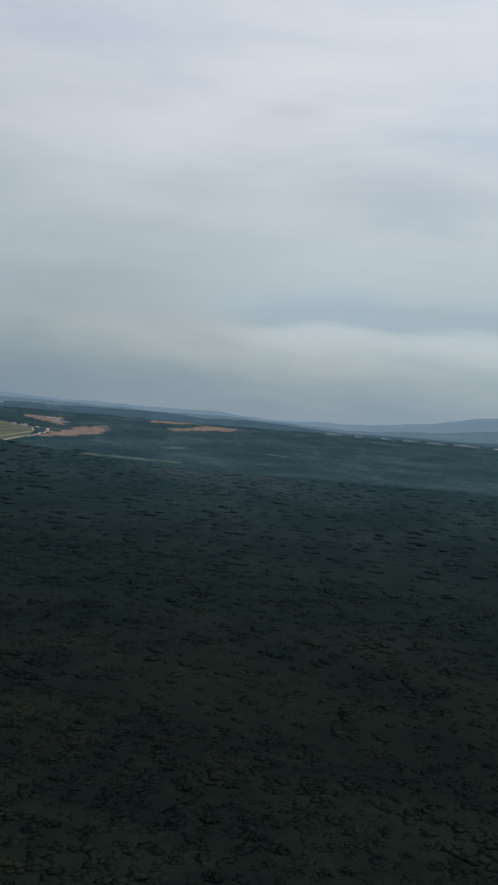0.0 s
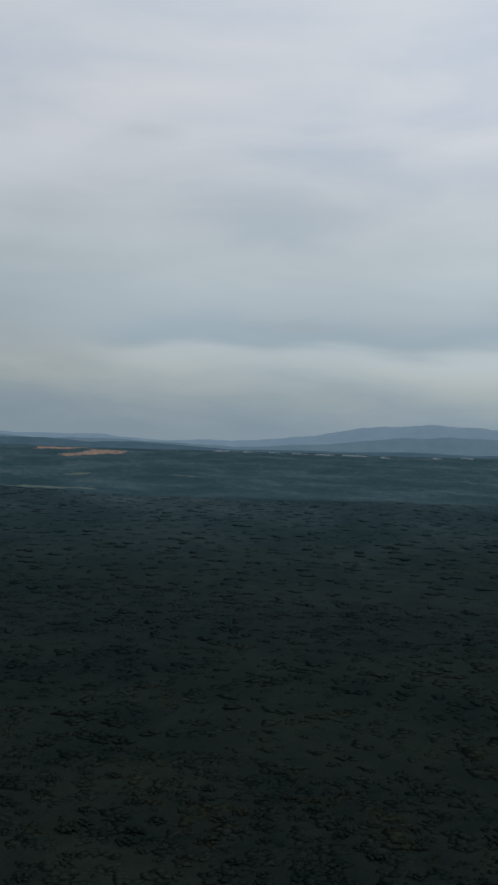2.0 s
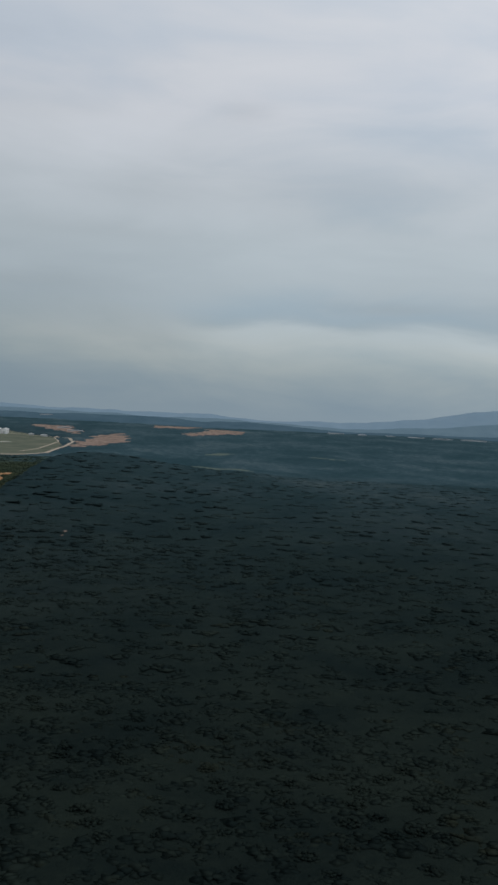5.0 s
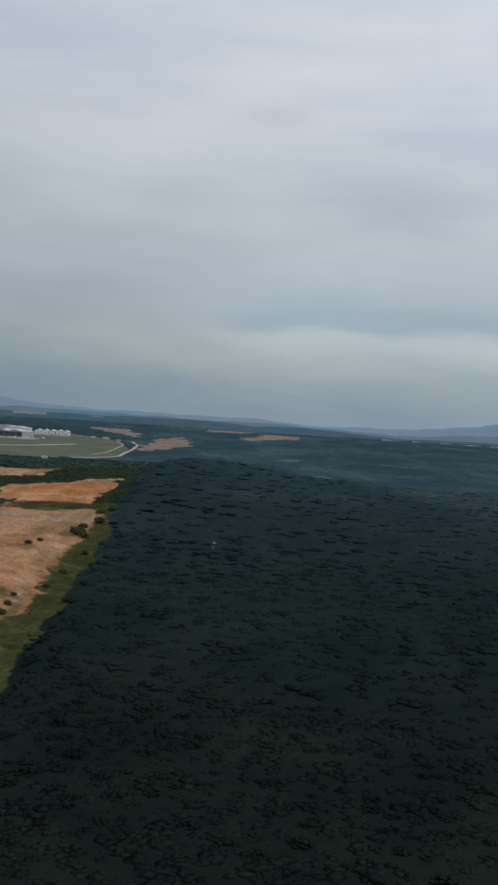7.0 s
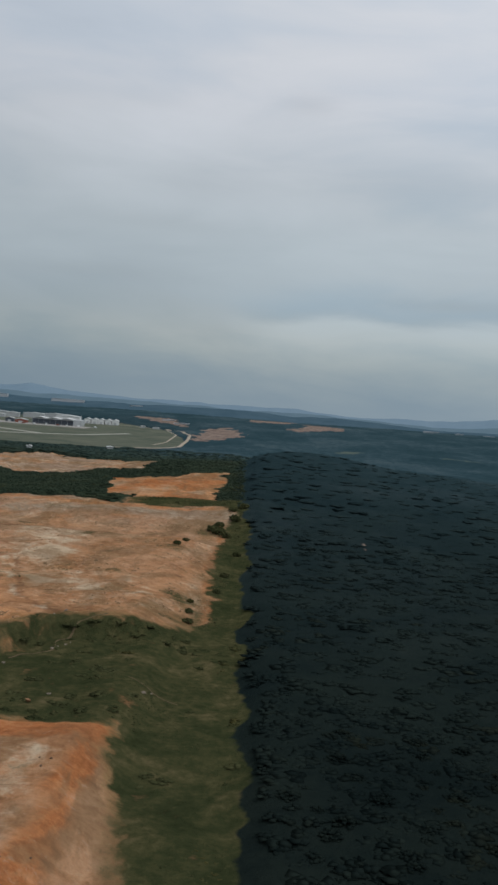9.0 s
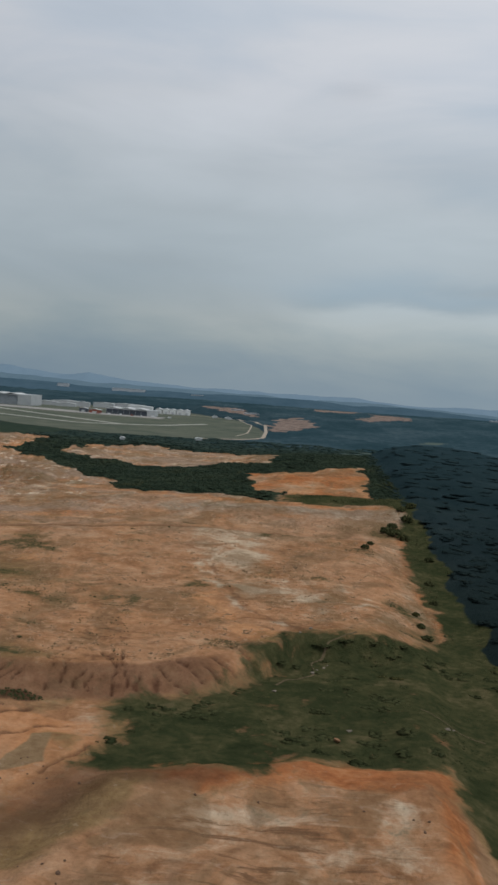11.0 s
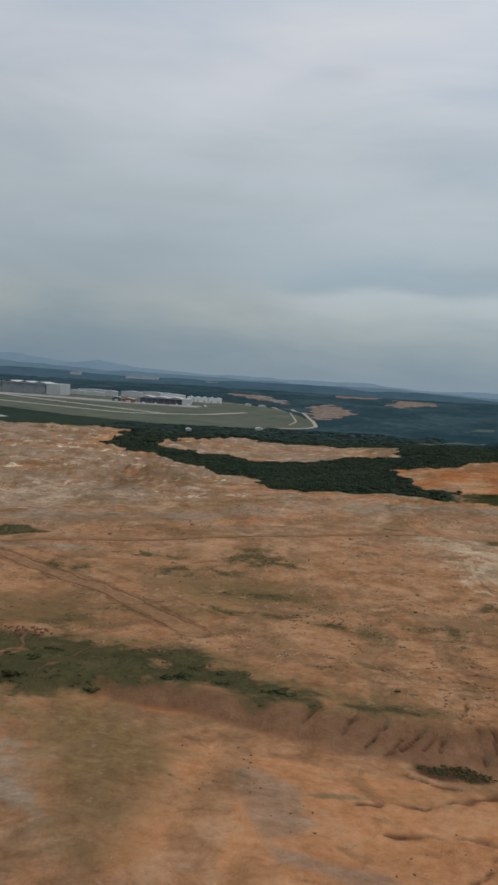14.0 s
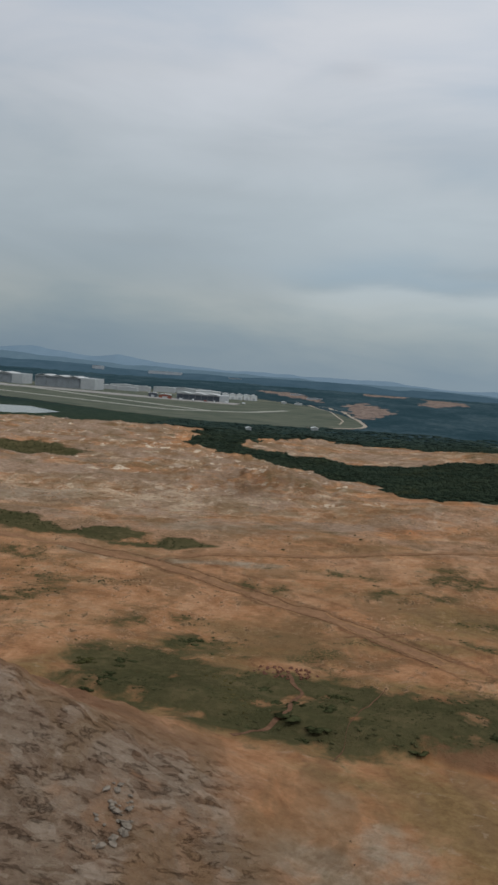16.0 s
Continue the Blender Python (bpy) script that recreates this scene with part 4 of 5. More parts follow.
# ---------------------------------------------------------------- the ground
def build_ground():
    u = np.concatenate([np.arange(-0.60, -0.075, 0.00108), np.arange(-0.075, 0.74, 0.0052)])
    grow = 0.006 * 1.3 ** np.arange(22)
    u = np.concatenate([(u[0] - np.cumsum(grow))[::-1], u, u[-1] + np.cumsum(0.05 * 1.25 ** np.arange(16))])
    y = np.concatenate([np.linspace(-2500, -30, 12), np.arange(0, 165, 2.6), np.arange(165, 360, 0.78), np.arange(360, 620, 1.7),
                        1070 * np.exp(np.arange(0, 0.463, 0.0037)) - 450, 1700 * np.exp(np.arange(0, 1.16, 0.0056)) - 450])
    wide = np.maximum(y + 450, 460)
    X, Y = u[None, :] * wide[:, None], np.repeat(y[:, None], len(u), 1)
    Z = height(X, Y)
    r, c = X.shape
    i = np.arange(r * c).reshape(r, c)
    faces = np.stack([i[:-1, :-1], i[:-1, 1:], i[1:, 1:], i[1:, :-1]], -1).reshape(-1, 4)
    me = mesh_from("ground", np.stack([X, Y, Z], -1).reshape(-1, 3), faces, [M_GROUND], True)
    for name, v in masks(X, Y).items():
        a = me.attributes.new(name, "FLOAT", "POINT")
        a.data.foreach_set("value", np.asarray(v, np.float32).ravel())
    return tagged(new("ground", me), "bare clay quarry land, dark woods and mown airfield", "ground", kind="structure")


build_ground()


def ridge(name, y, x0, x1, tops, mat, label, rough, seed):
    """A far wooded ridge, as a long rounded bank."""
    x = np.arange(x0, x1, 14.0)
    rows = []
    crest = np.interp(x, [t[0] for t in tops], [t[1] for t in tops]) + rough * fbm(x, x * 0, 260, 5, seed)
    for dy, k in ((-260, -0.3), (-170, 0.25), (-90, 0.62), (-40, 0.86), (0, 1.0), (40, 0.8), (90, 0.3), (130, -0.3)):
        z = np.where(k > 0, (crest + 10) * k - 10, -25) + (rough * 0.25 * fbm(x, x * 0 + dy, 70, 3, seed + 3) if 0 < k < 1 else 0)
        rows.append(np.stack([x, x * 0 + y + dy, z], 1))
    m = len(x)
    faces = [(r * m + i, r * m + i + 1, (r + 1) * m + i + 1, (r + 1) * m + i) for r in range(len(rows) - 1) for i in range(m - 1)]
    return tagged(new(name, mesh_from(name, np.concatenate(rows), faces, [mat], True)), label, "hill", kind="structure")


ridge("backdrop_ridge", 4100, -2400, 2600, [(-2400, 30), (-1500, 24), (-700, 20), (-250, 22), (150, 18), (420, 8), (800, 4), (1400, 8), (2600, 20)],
      M_RIDGES[0], "low wooded ridge beyond the airfield, haze painted in blue-green", 6, 81)
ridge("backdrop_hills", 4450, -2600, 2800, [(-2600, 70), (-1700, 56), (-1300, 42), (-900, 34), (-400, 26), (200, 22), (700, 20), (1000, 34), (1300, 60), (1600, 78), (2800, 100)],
      M_RIDGES[1], "hills along the horizon with blue haze painted in", 9, 91)
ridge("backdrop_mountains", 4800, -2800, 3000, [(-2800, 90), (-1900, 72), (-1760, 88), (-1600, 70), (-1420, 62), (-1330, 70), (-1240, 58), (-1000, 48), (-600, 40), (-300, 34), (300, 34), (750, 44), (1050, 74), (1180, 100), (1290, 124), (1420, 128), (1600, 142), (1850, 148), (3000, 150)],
      M_RIDGES[2], "distant hills with pale blue haze painted in", 9, 95)


# ---------------------------------------------------------------- trees and scrub
def octa():
    return np.array([(1, 0, 0), (-1, 0, 0), (0, 1, 0), (0, -1, 0), (0, 0, 1), (0, 0, -1)], float), np.array(
        [(0, 2, 4), (2, 1, 4), (1, 3, 4), (3, 0, 4), (2, 0, 5), (1, 2, 5), (3, 1, 5), (0, 3, 5)])


def clumps(rng, count, shape, spread, size, flat=0.75, jitter=0.28):
    """Leaf clumps in an uneven dome: vertices and triangles."""
    v0, t0 = shape
    V, F = [], []
    for i in range(count):
        d = rng.normal(size=3)
        d /= np.linalg.norm(d)
        r = spread * (0.35 + 0.65 * rng.random() ** 0.5) if count > 1 else 0
        c = d * r * np.array((1, 1, 0.62))
        c[2] = abs(c[2]) * (1 if rng.random() < 0.8 else -0.5)
        s = size * (0.7 + 0.6 * rng.random())
        q, _ = np.linalg.qr(rng.normal(size=(3, 3)))
        V.append((v0 * (1 + jitter * rng.normal(size=(len(v0), 1)))) @ q * s * np.array((1, 1, flat)) + c)
        F.append(t0 + i * len(v0))
    return np.concatenate(V), np.concatenate(F)


def scatter(x0, x1, y0, y1, gap, seed, keep):
    rng = np.random.default_rng(seed)
    gx, gy = np.meshgrid(np.arange(x0, x1, gap), np.arange(y0, y1, gap))
    x = (gx + (np.arange(gx.shape[0])[:, None] % 2) * gap / 2 + rng.uniform(-0.42, 0.42, gx.shape) * gap).ravel()
    y = (gy + rng.uniform(-0.42, 0.42, gy.shape) * gap).ravel()
    k = keep(x, y)
    return x[k], y[k]


def planted(name, x, y, templates, size, base, mats, label, category, seed, smooth_shade=True, sink=0.0, squash=1.0, blue=(900, 3000)):
    """Many plants joined into one mesh, each a turned and scaled copy of a template."""
    rng = np.random.default_rng(seed)
    z = height(x, y)
    which = rng.integers(0, len(templates), len(x))
    V, F, n0 = [], [], 0
    for k, (tv, tf) in enumerate(templates):
        i = np.nonzero(which == k)[0]
        if not len(i):
            continue
        a = rng.uniform(0, 2 * np.pi, len(i))
        s = size * rng.uniform(0.65, 1.3, len(i))
        sz = squash * s * rng.uniform(0.8, 1.25, len(i))
        c, sn = np.cos(a), np.sin(a)
        vx = (tv[None, :, 0] * c[:, None] - tv[None, :, 1] * sn[:, None]) * s[:, None] + x[i][:, None]
        vy = (tv[None, :, 0] * sn[:, None] + tv[None, :, 1] * c[:, None]) * s[:, None] + y[i][:, None]
        vz = tv[None, :, 2] * sz[:, None] + (z[i] + base * rng.uniform(0.9, 1.1, len(i)) - sink)[:, None]
        V.append(np.stack([vx, vy, vz], -1).reshape(-1, 3))
        F.append((tf[None] + (np.arange(len(i)) * len(tv))[:, None, None] + n0).reshape(-1, 3))
        n0 += len(i) * len(tv)
    V = np.concatenate(V)
    me = mesh_from(name, V, np.concatenate(F), mats, smooth_shade)
    # painted haze rises with y over the given span
    me.attributes.new("haze_blue", "FLOAT", "POINT").data.foreach_set("value", smooth(V[:, 1], *blue).astype(np.float32))
    return tagged(new(name, me), label, category, kind="stuff")


def path_y(x):
    return -112 + (282.6 - x) * 0.396


def in_view_east(x, y):
    return (x > forest_edge(y) + 8 + 3.0 * fbm(x, y, 22, 4, 105)) & (x < 310 + 0.40 * (y + 110)) & (y > path_y(x) + 105)


def thin(x, y):
    """Small gaps in the canopy."""
    return (fbm(x, y, 40, 3, 101) > -1.45) & (inside(x, y, CLEARINGS[4]) < -1)


rng = np.random.default_rng(7)
OCT = octa()
CROWN = [clumps(rng, 18, OCT, 1.05, 0.44, 0.8, 0.25) for _ in range(8)]
CROWN_MID = [clumps(rng, 10, OCT, 1.0, 0.50, 0.8, 0.25) for _ in range(8)]
CROWN_FAR = [clumps(rng, 4, OCT, 0.8, 0.66, 0.7, 0.3) for _ in range(8)]
BUSH = [clumps(rng, 5, OCT, 0.8, 0.6, 0.7) for _ in range(6)]

NEAR_BAND = lambda x, y: (y - path_y(x) < 275) & (y - path_y(x) > 195) & (x > -30) & (x < 330)
x, y = scatter(-140, 520, -40, 420, 5.6, 11, lambda x, y: in_view_east(x, y) & (y - path_y(x) < 300) & thin(x, y))
pick = np.nonzero(NEAR_BAND(x, y))[0]
pick = pick[np.linspace(0, len(pick) - 1, 300).astype(int)]
single = np.zeros(len(x), bool)
single[pick] = True
near_x, near_y = x[single], y[single]
# crowns flattened and sunk to look smooth from the camera
planted("forest_canopy_near", x[~single], y[~single], CROWN, 3.3, 0.1, [M_LEAF], "dense dark green forest canopy of flattened crowns", "forest", 12, sink=0.30, squash=0.17, blue=(100, 1500))
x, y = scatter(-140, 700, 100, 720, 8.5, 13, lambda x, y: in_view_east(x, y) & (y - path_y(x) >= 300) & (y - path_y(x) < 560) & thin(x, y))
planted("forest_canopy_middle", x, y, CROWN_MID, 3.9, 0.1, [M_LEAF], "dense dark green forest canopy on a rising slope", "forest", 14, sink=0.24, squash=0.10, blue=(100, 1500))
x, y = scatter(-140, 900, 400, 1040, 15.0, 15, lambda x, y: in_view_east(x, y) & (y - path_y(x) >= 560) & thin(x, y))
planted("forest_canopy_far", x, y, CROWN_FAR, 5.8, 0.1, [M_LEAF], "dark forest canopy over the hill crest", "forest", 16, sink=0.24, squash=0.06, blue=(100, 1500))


def wooded(x, y):
    m = masks(x, y)
    ok = (m["wood"] > 0.6) & (m["clearing"] < 0.35) & (m["meadow"] < 0.35) & (m["bare"] < 0.4)
    for back in (0.02, 0.045):
        ahead = masks(x, y + back * y)
        ok &= (ahead["clearing"] < 0.35) & (ahead["meadow"] < 0.35)
    return ok


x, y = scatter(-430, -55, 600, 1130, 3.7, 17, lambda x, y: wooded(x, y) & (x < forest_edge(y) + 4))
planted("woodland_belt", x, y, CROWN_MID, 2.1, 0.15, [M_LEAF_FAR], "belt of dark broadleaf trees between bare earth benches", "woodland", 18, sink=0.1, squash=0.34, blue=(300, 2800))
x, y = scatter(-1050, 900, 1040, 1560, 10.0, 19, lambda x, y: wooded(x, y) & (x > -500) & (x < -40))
planted("woodland_south_of_airfield", x, y, CROWN_FAR, 7.4, 0.5, [M_LEAF_FAR], "woodland beside the mown airfield, tinted blue-green for haze", "woodland", 20, sink=0.7, squash=0.18, blue=(300, 2600))

def tree_kind(seed, leaf):
    """One forest tree with trunk, limbs and a clumpy crown; returns the meshes of its parts."""
    r = np.random.default_rng(seed)
    bm = bmesh.new()

    def limb(a, b, ra, rb):
        a, b = Vector(a), Vector(b)
        q = (b - a).to_track_quat("Z", "Y").to_matrix().to_4x4()
        bmesh.ops.create_cone(bm, cap_ends=True, segments=6, radius1=ra, radius2=rb, depth=(b - a).length, matrix=Matrix.Translation((a + b) / 2) @ q)

    limb((0, 0, -0.4), (0.1, 0.05, 0.8), 0.24, 0.15)
    for i in range(5):
        w = i * 1.256 + r.uniform(-0.3, 0.3)
        limb((0.08, 0.04, 0.2 + 0.08 * i), (1.2 * math.cos(w), 1.2 * math.sin(w), 0.55 + 0.08 * i), 0.09, 0.03)
    trunk = bpy.data.meshes.new("trunk")
    bm.to_mesh(trunk)
    bm.free()
    trunk.materials.append(M_BARK)
    v, f = clumps(r, 72, OCT, 2.55, 0.62, 0.7, 0.3)
    v[:, 2] = 0.55 * v[:, 2] + 0.6
    return trunk, mesh_from("crown", v, f, [leaf], True)


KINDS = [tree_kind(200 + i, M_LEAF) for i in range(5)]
near_z = height(near_x, near_y)
for i in range(len(near_x)):
    root = new("forest_tree", None)
    s = 0.8 + 0.45 * float(rng.random())
    root.matrix_basis = pose(float(near_x[i]), float(near_y[i]), float(near_z[i]) - 1.15, 0, 0, float(rng.uniform(0, 360))) @ Matrix.Diagonal((s, s, s * float(rng.uniform(0.9, 1.2)), 1))
    tagged(root, "dark green forest tree with a dense clumpy crown", "tree", "forest trees")
    for me, nm in zip(KINDS[i % 5], ("trunk", "crown")):
        new(nm, me).parent = root

M_PATH = material("trodden_red_earth", plain_nodes((0.130, 0.074, 0.047), 0.4, 0.8), 1.0, 0.0)
tagged(ribbon("footpath", [(-288, 335), (-286, 328), (-283.5, 320), (-286, 313), (-287, 307), (-292, 301), (-297, 296)], 0.9, M_PATH, 0.10, 0.8, 0.0, 0.8), "trodden red earth path through green scrub", "path", kind="structure")
tagged(ribbon("side_path", [(-277, 290), (-276, 296), (-273.5, 305), (-272, 312), (-268, 322), (-266, 330)], 0.16, M_PATH, 0.10, 0.8, 0.0, 0.6), "thin trodden path through green scrub", "path", kind="structure")


# haul road with its ditches, ruts and drainage cuts in the bare ground
M_HAUL = material("packed_haul_road", plain_nodes((0.215, 0.122, 0.070), 0.35, 0.3), 1.0, 0.0)
M_CUT = material("dark_brown_earth", plain_nodes((0.165, 0.092, 0.052), 0.45, 0.5), 1.0, 0.0)
tagged(ribbon("haul_road", ROAD[:-1], 4.4, M_HAUL, 0.06, 2.0, 0.0, 0.7), "packed earth haul road across the quarry", "road", kind="structure")
for off, wid in ((3.4, 0.5), (-3.5, 1.0)):
    tagged(ribbon("road_ditch", ROAD[2:-1], wid, M_CUT, 0.10, 2.0, off, 0.8), "dark damp line along the haul road", "rut", kind="structure")
tagged(ribbon("cross_track", [(-274, 372), (-266, 376), (-258, 380)], 1.1, M_CUT, 0.12, 1.5, 0.0, 0.6), "dark track crossing the haul road", "track", kind="structure")
tagged(ribbon("bench_track", ROAD_FAR, 2.4, M_HAUL, 0.10, 3.0, 0.0, 0.6), "pale track along the quarry bench", "track", kind="structure")
tagged(ribbon("bench_rut", ROAD_FAR, 0.5, M_CUT, 0.14, 3.0, -2.6, 0.6), "dark rut beside the bench track", "rut", kind="structure")


# scrub on the grassy ground
def grassy(x, y):
    m = masks(x, y)
    return (m["grass"] > 0.55) & (m["wood"] < 0.5) & (along(x, y, FOOTPATH) > 1.5) & (along(x, y, BRANCH) > 1.1)


M_SCRUB_DRY = material("dusty_scrub_leaves", leaf_nodes((0.040, 0.043, 0.021), (0.084, 0.080, 0.040), 0.45), 1.0, 0.0)
x, y = scatter(-360, -176, 285, 380, 1.5, 21, lambda x, y: grassy(x, y) & (fbm(x, y, 9, 4, 109) > 0.0))
planted("scrub_on_scarp", x, y, BUSH, 0.58, -0.08, [M_SCRUB_DRY], "dusty olive scrub along the top of the scarp", "scrub", 22, squash=0.35)
x, y = scatter(-176, -30, 130, 380, 1.7, 23, lambda x, y: grassy(x, y) & (fbm(x, y, 17, 4, 111) > 0.35) & (y > path_y(x) + 95))
planted("scrub", x, y, BUSH, 0.55, -0.10, [M_SCRUB], "low olive-green scrub and creepers on the gully floor", "scrub", 24, squash=0.4)
x, y = scatter(-360, -40, 130, 380, 7.0, 25, lambda x, y: grassy(x, y) & (fbm(x, y, 22, 3, 113) > 0.25) & (y > path_y(x) + 95))
planted("scrub_thickets", x, y, CROWN, 2.2, -0.12, [M_SCRUB], "taller dark green thickets in the gully", "scrub", 26, squash=0.18)
x, y = scatter(-560, -60, 380, 860, 2.6, 27, lambda x, y: grassy(x, y) & (fbm(x, y, 20, 2, 115) > -0.3))
planted("scrub_on_benches", x, y, BUSH, 0.62, -0.12, [M_SCRUB_DRY], "patchy green scrub on the quarry benches", "scrub", 28)


def cleared(x, y):
    m = masks(x, y)
    return (m["bare"] > 0.7) & (m["grass"] < 0.4) & (m["track"] < 0.3) & (m["wood"] < 0.3)


x, y = scatter(-430, -75, 300, 520, 1.5, 29, lambda x, y: cleared(x, y) & (fbm(x, y, 34, 5, 117) + 0.9 * vnoise(x / 2.0, y / 2.0, 118) > 1.2) & (y - np.interp(x, SCARP_X, SCARP_Y) > 4))
x2, y2 = scatter(-195, -167, 272, 283, 0.9, 34, lambda x, y: ((x + 181) / 8) ** 2 + ((y - 277.6) / 3) ** 2 < 1)
planted("scrub_at_scarp_foot", x2, y2, BUSH, 0.5, -0.1, [M_SCRUB], "dark brown-green scrub at the foot of the scarp", "scrub", 35)
M_WEEDS = material("dry_weeds", leaf_nodes((0.055, 0.045, 0.022), (0.110, 0.088, 0.046), 0.5), 1.0, 0.0)
planted("weed_tufts", x, y, BUSH, 0.32, -0.08, [M_WEEDS], "sparse dry weed tufts on bare clay", "weeds", 30)
x, y = scatter(-430, -75, 300, 600, 1.9, 38, lambda x, y: cleared(x, y) & (masks(x, y)["fuzz"] > 0.32) & (vnoise(x / 3.0, y / 3.0, 120) > -0.3))
planted("weed_thickets", x, y, BUSH, 0.62, -0.18, [M_SCRUB_DRY], "dark green weed thickets in patches on clay", "weeds", 39, squash=0.6)


def shrub_mesh(seed):
    r = np.random.default_rng(seed)
    v, f = clumps(r, 22, OCT, 0.75, 0.36, 0.8, 0.3)
    v[:, 2] += 0.35
    return mesh_from("leaves", v, f, [M_SCRUB_DRY], True)


SHRUBS = [shrub_mesh(300 + i) for i in range(4)]
x, y = scatter(-400, -80, 290, 520, 9, 31, lambda x, y: cleared(x, y) & (fbm(x, y, 45, 4, 119) > 0.45) & (y - np.interp(x, SCARP_X, SCARP_Y) > 6))
x, y = x[::4][:55], y[::4][:55]
for px, py, pz in zip(x, y, height(x, y)):
    ob = new("shrub", SHRUBS[int(rng.integers(4))])
    s = 0.28 + 0.6 * float(rng.random()) ** 2
    ob.matrix_basis = pose(px, py, pz - 0.1, 0, 0, float(rng.uniform(0, 360))) @ Matrix.Diagonal((s, s, s * 0.8, 1))
    tagged(ob, "small dusty green shrub on bare clay", "shrub", "shrubs on the quarry floor")


RIM_KINDS = [tree_kind(320 + i, M_SCRUB) for i in range(3)]
for i, (px, py, s) in enumerate(((-75, 559, 1.3), (-71, 552, 1.5), (-67, 545, 1.2), (-72, 566, 1.1), (-64, 575, 1.3), (-66, 590, 1.0), (-60, 600, 1.2), (-85, 513, 0.7), (-88, 499, 0.8),
                                 (-71, 407, 0.6), (-69, 380, 0.8), (-70, 394, 0.7), (-62, 430, 0.7), (-61, 462, 0.8), (-58, 500, 0.9))):
    root = tagged(new("rim_tree", None), "bushy dark green tree at the rim of the quarry", "tree", "trees on the quarry rim")
    root.matrix_basis = pose(px, py, level(px, py) - 0.5, 0, 0, 71.0 * i) @ Matrix.Diagonal((s, s, 2.1 * s, 1))
    for me, nm in zip(RIM_KINDS[i % 3], ("trunk", "crown")):
        new(nm, me).parent = root
M_GULLY_PATH = material("pale_trodden_clay", plain_nodes((0.100, 0.078, 0.047), 0.5, 0.7), 1.0, 0.0)
tagged(ribbon("gully_path", [(-117, 310), (-112, 317), (-108, 324), (-107, 335), (-103, 343), (-98, 346), (-94, 351)], 0.5, M_GULLY_PATH, 0.10, 0.8, 0.0, 1.2), "pale worn path winding through gully scrub", "path", kind="structure")
tagged(ribbon("gully_path_east", [(-78, 300), (-72, 298), (-69, 294), (-62, 291)], 0.4, M_GULLY_PATH, 0.10, 0.8, 0.0, 1.0), "pale worn path near the wood's edge", "path", kind="structure")


# ---------------------------------------------------------------- stones
def stone_mesh(name, seed, mat, flat=0.7):
    r = np.random.default_rng(seed)
    bm = bmesh.new()
    bmesh.ops.create_icosphere(bm, subdivisions=1, radius=0.5)
    for v in bm.verts:
        v.co *= 1 + 0.25 * r.normal()
        v.co.z *= flat
    for _ in range(3):
        d = Vector(r.normal(size=3)).normalized()
        bmesh.ops.bisect_plane(bm, geom=bm.verts[:] + bm.edges[:] + bm.faces[:], plane_co=d * 0.4, plane_no=d, clear_outer=True)
        bmesh.ops.holes_fill(bm, edges=bm.edges[:])
    me = bpy.data.meshes.new(name)
    bm.to_mesh(me)
    bm.free()
    me.materials.append(mat)
    return me


STONES = [stone_mesh("boulder", 400 + i, M_ROCK) for i in range(5)]
SLABS = [stone_mesh("slab", 410 + i, M_PALE_ROCK, 0.45) for i in range(5)]
REDS = [stone_mesh("rubble_block", 420 + i, material("red_brown_rock", plain_nodes((0.135, 0.062, 0.040), 0.5, 0.9)), 0.6) for i in range(3)]


def strew(name, meshes, x, y, lo, hi, label, category, group, sink=0.1):
    for px, py, pz in zip(x, y, height(x, y)):
        s = float(rng.uniform(lo, hi))
        ob = new(name, meshes[int(rng.integers(len(meshes)))])
        ob.matrix_basis = pose(float(px), float(py), float(pz) + s * (0.22 - sink), float(rng.uniform(-15, 15)), float(rng.uniform(-15, 15)), float(rng.uniform(0, 360))) @ Matrix.Diagonal((s, s * float(rng.uniform(0.6, 1)), s, 1))
        tagged(ob, label, category, group)


x, y = scatter(-275, -150, 195, 285, 4.2, 33, lambda x, y: cleared(x, y) & (fbm(x, y, 26, 3, 121) > 0.12))
strew("boulder", STONES, x[:150], y[:150], 0.22, 0.62, "dark weathered boulder on the orange pit floor", "boulder", "boulders on the pit floor")
x, y = scatter(-150, -78, 180, 258, 6.5, 35, lambda x, y: cleared(x, y) & (fbm(x, y, 26, 3, 123) > 0.3))
strew("boulder", STONES, x[:30], y[:30], 0.4, 1.0, "dark boulder on the pale clay mound", "boulder", "boulders on the mound")
x, y = scatter(-370, -120, 300, 420, 7.5, 37, lambda x, y: cleared(x, y) & (fbm(x, y, 24, 3, 125) > 0.42))
strew("boulder", STONES, x[:36], y[:36], 0.2, 0.5, "dark boulder among weeds on the upper bench", "boulder", "boulders on the bench")
a, r = rng.uniform(0, 2 * np.pi, 46), rng.random(46) ** 0.7
strew("rock_slab", SLABS, -308 + 3.2 * r * np.cos(a) - 2 * r, 249 + 6 * r * np.sin(a), 0.4, 1.8, "pale grey broken slab of rock on the mound", "rock", "broken slabs on the mound", 0.05)
a, r = rng.uniform(0, 2 * np.pi, 70), rng.random(70) ** 0.6
strew("rubble_block", REDS, -289 + 8 * r * np.cos(a), 337 + 6 * r * np.sin(a), 0.3, 1.1, "red-brown rubble block in a tipped heap", "rubble", "red rubble heap", 0.05)
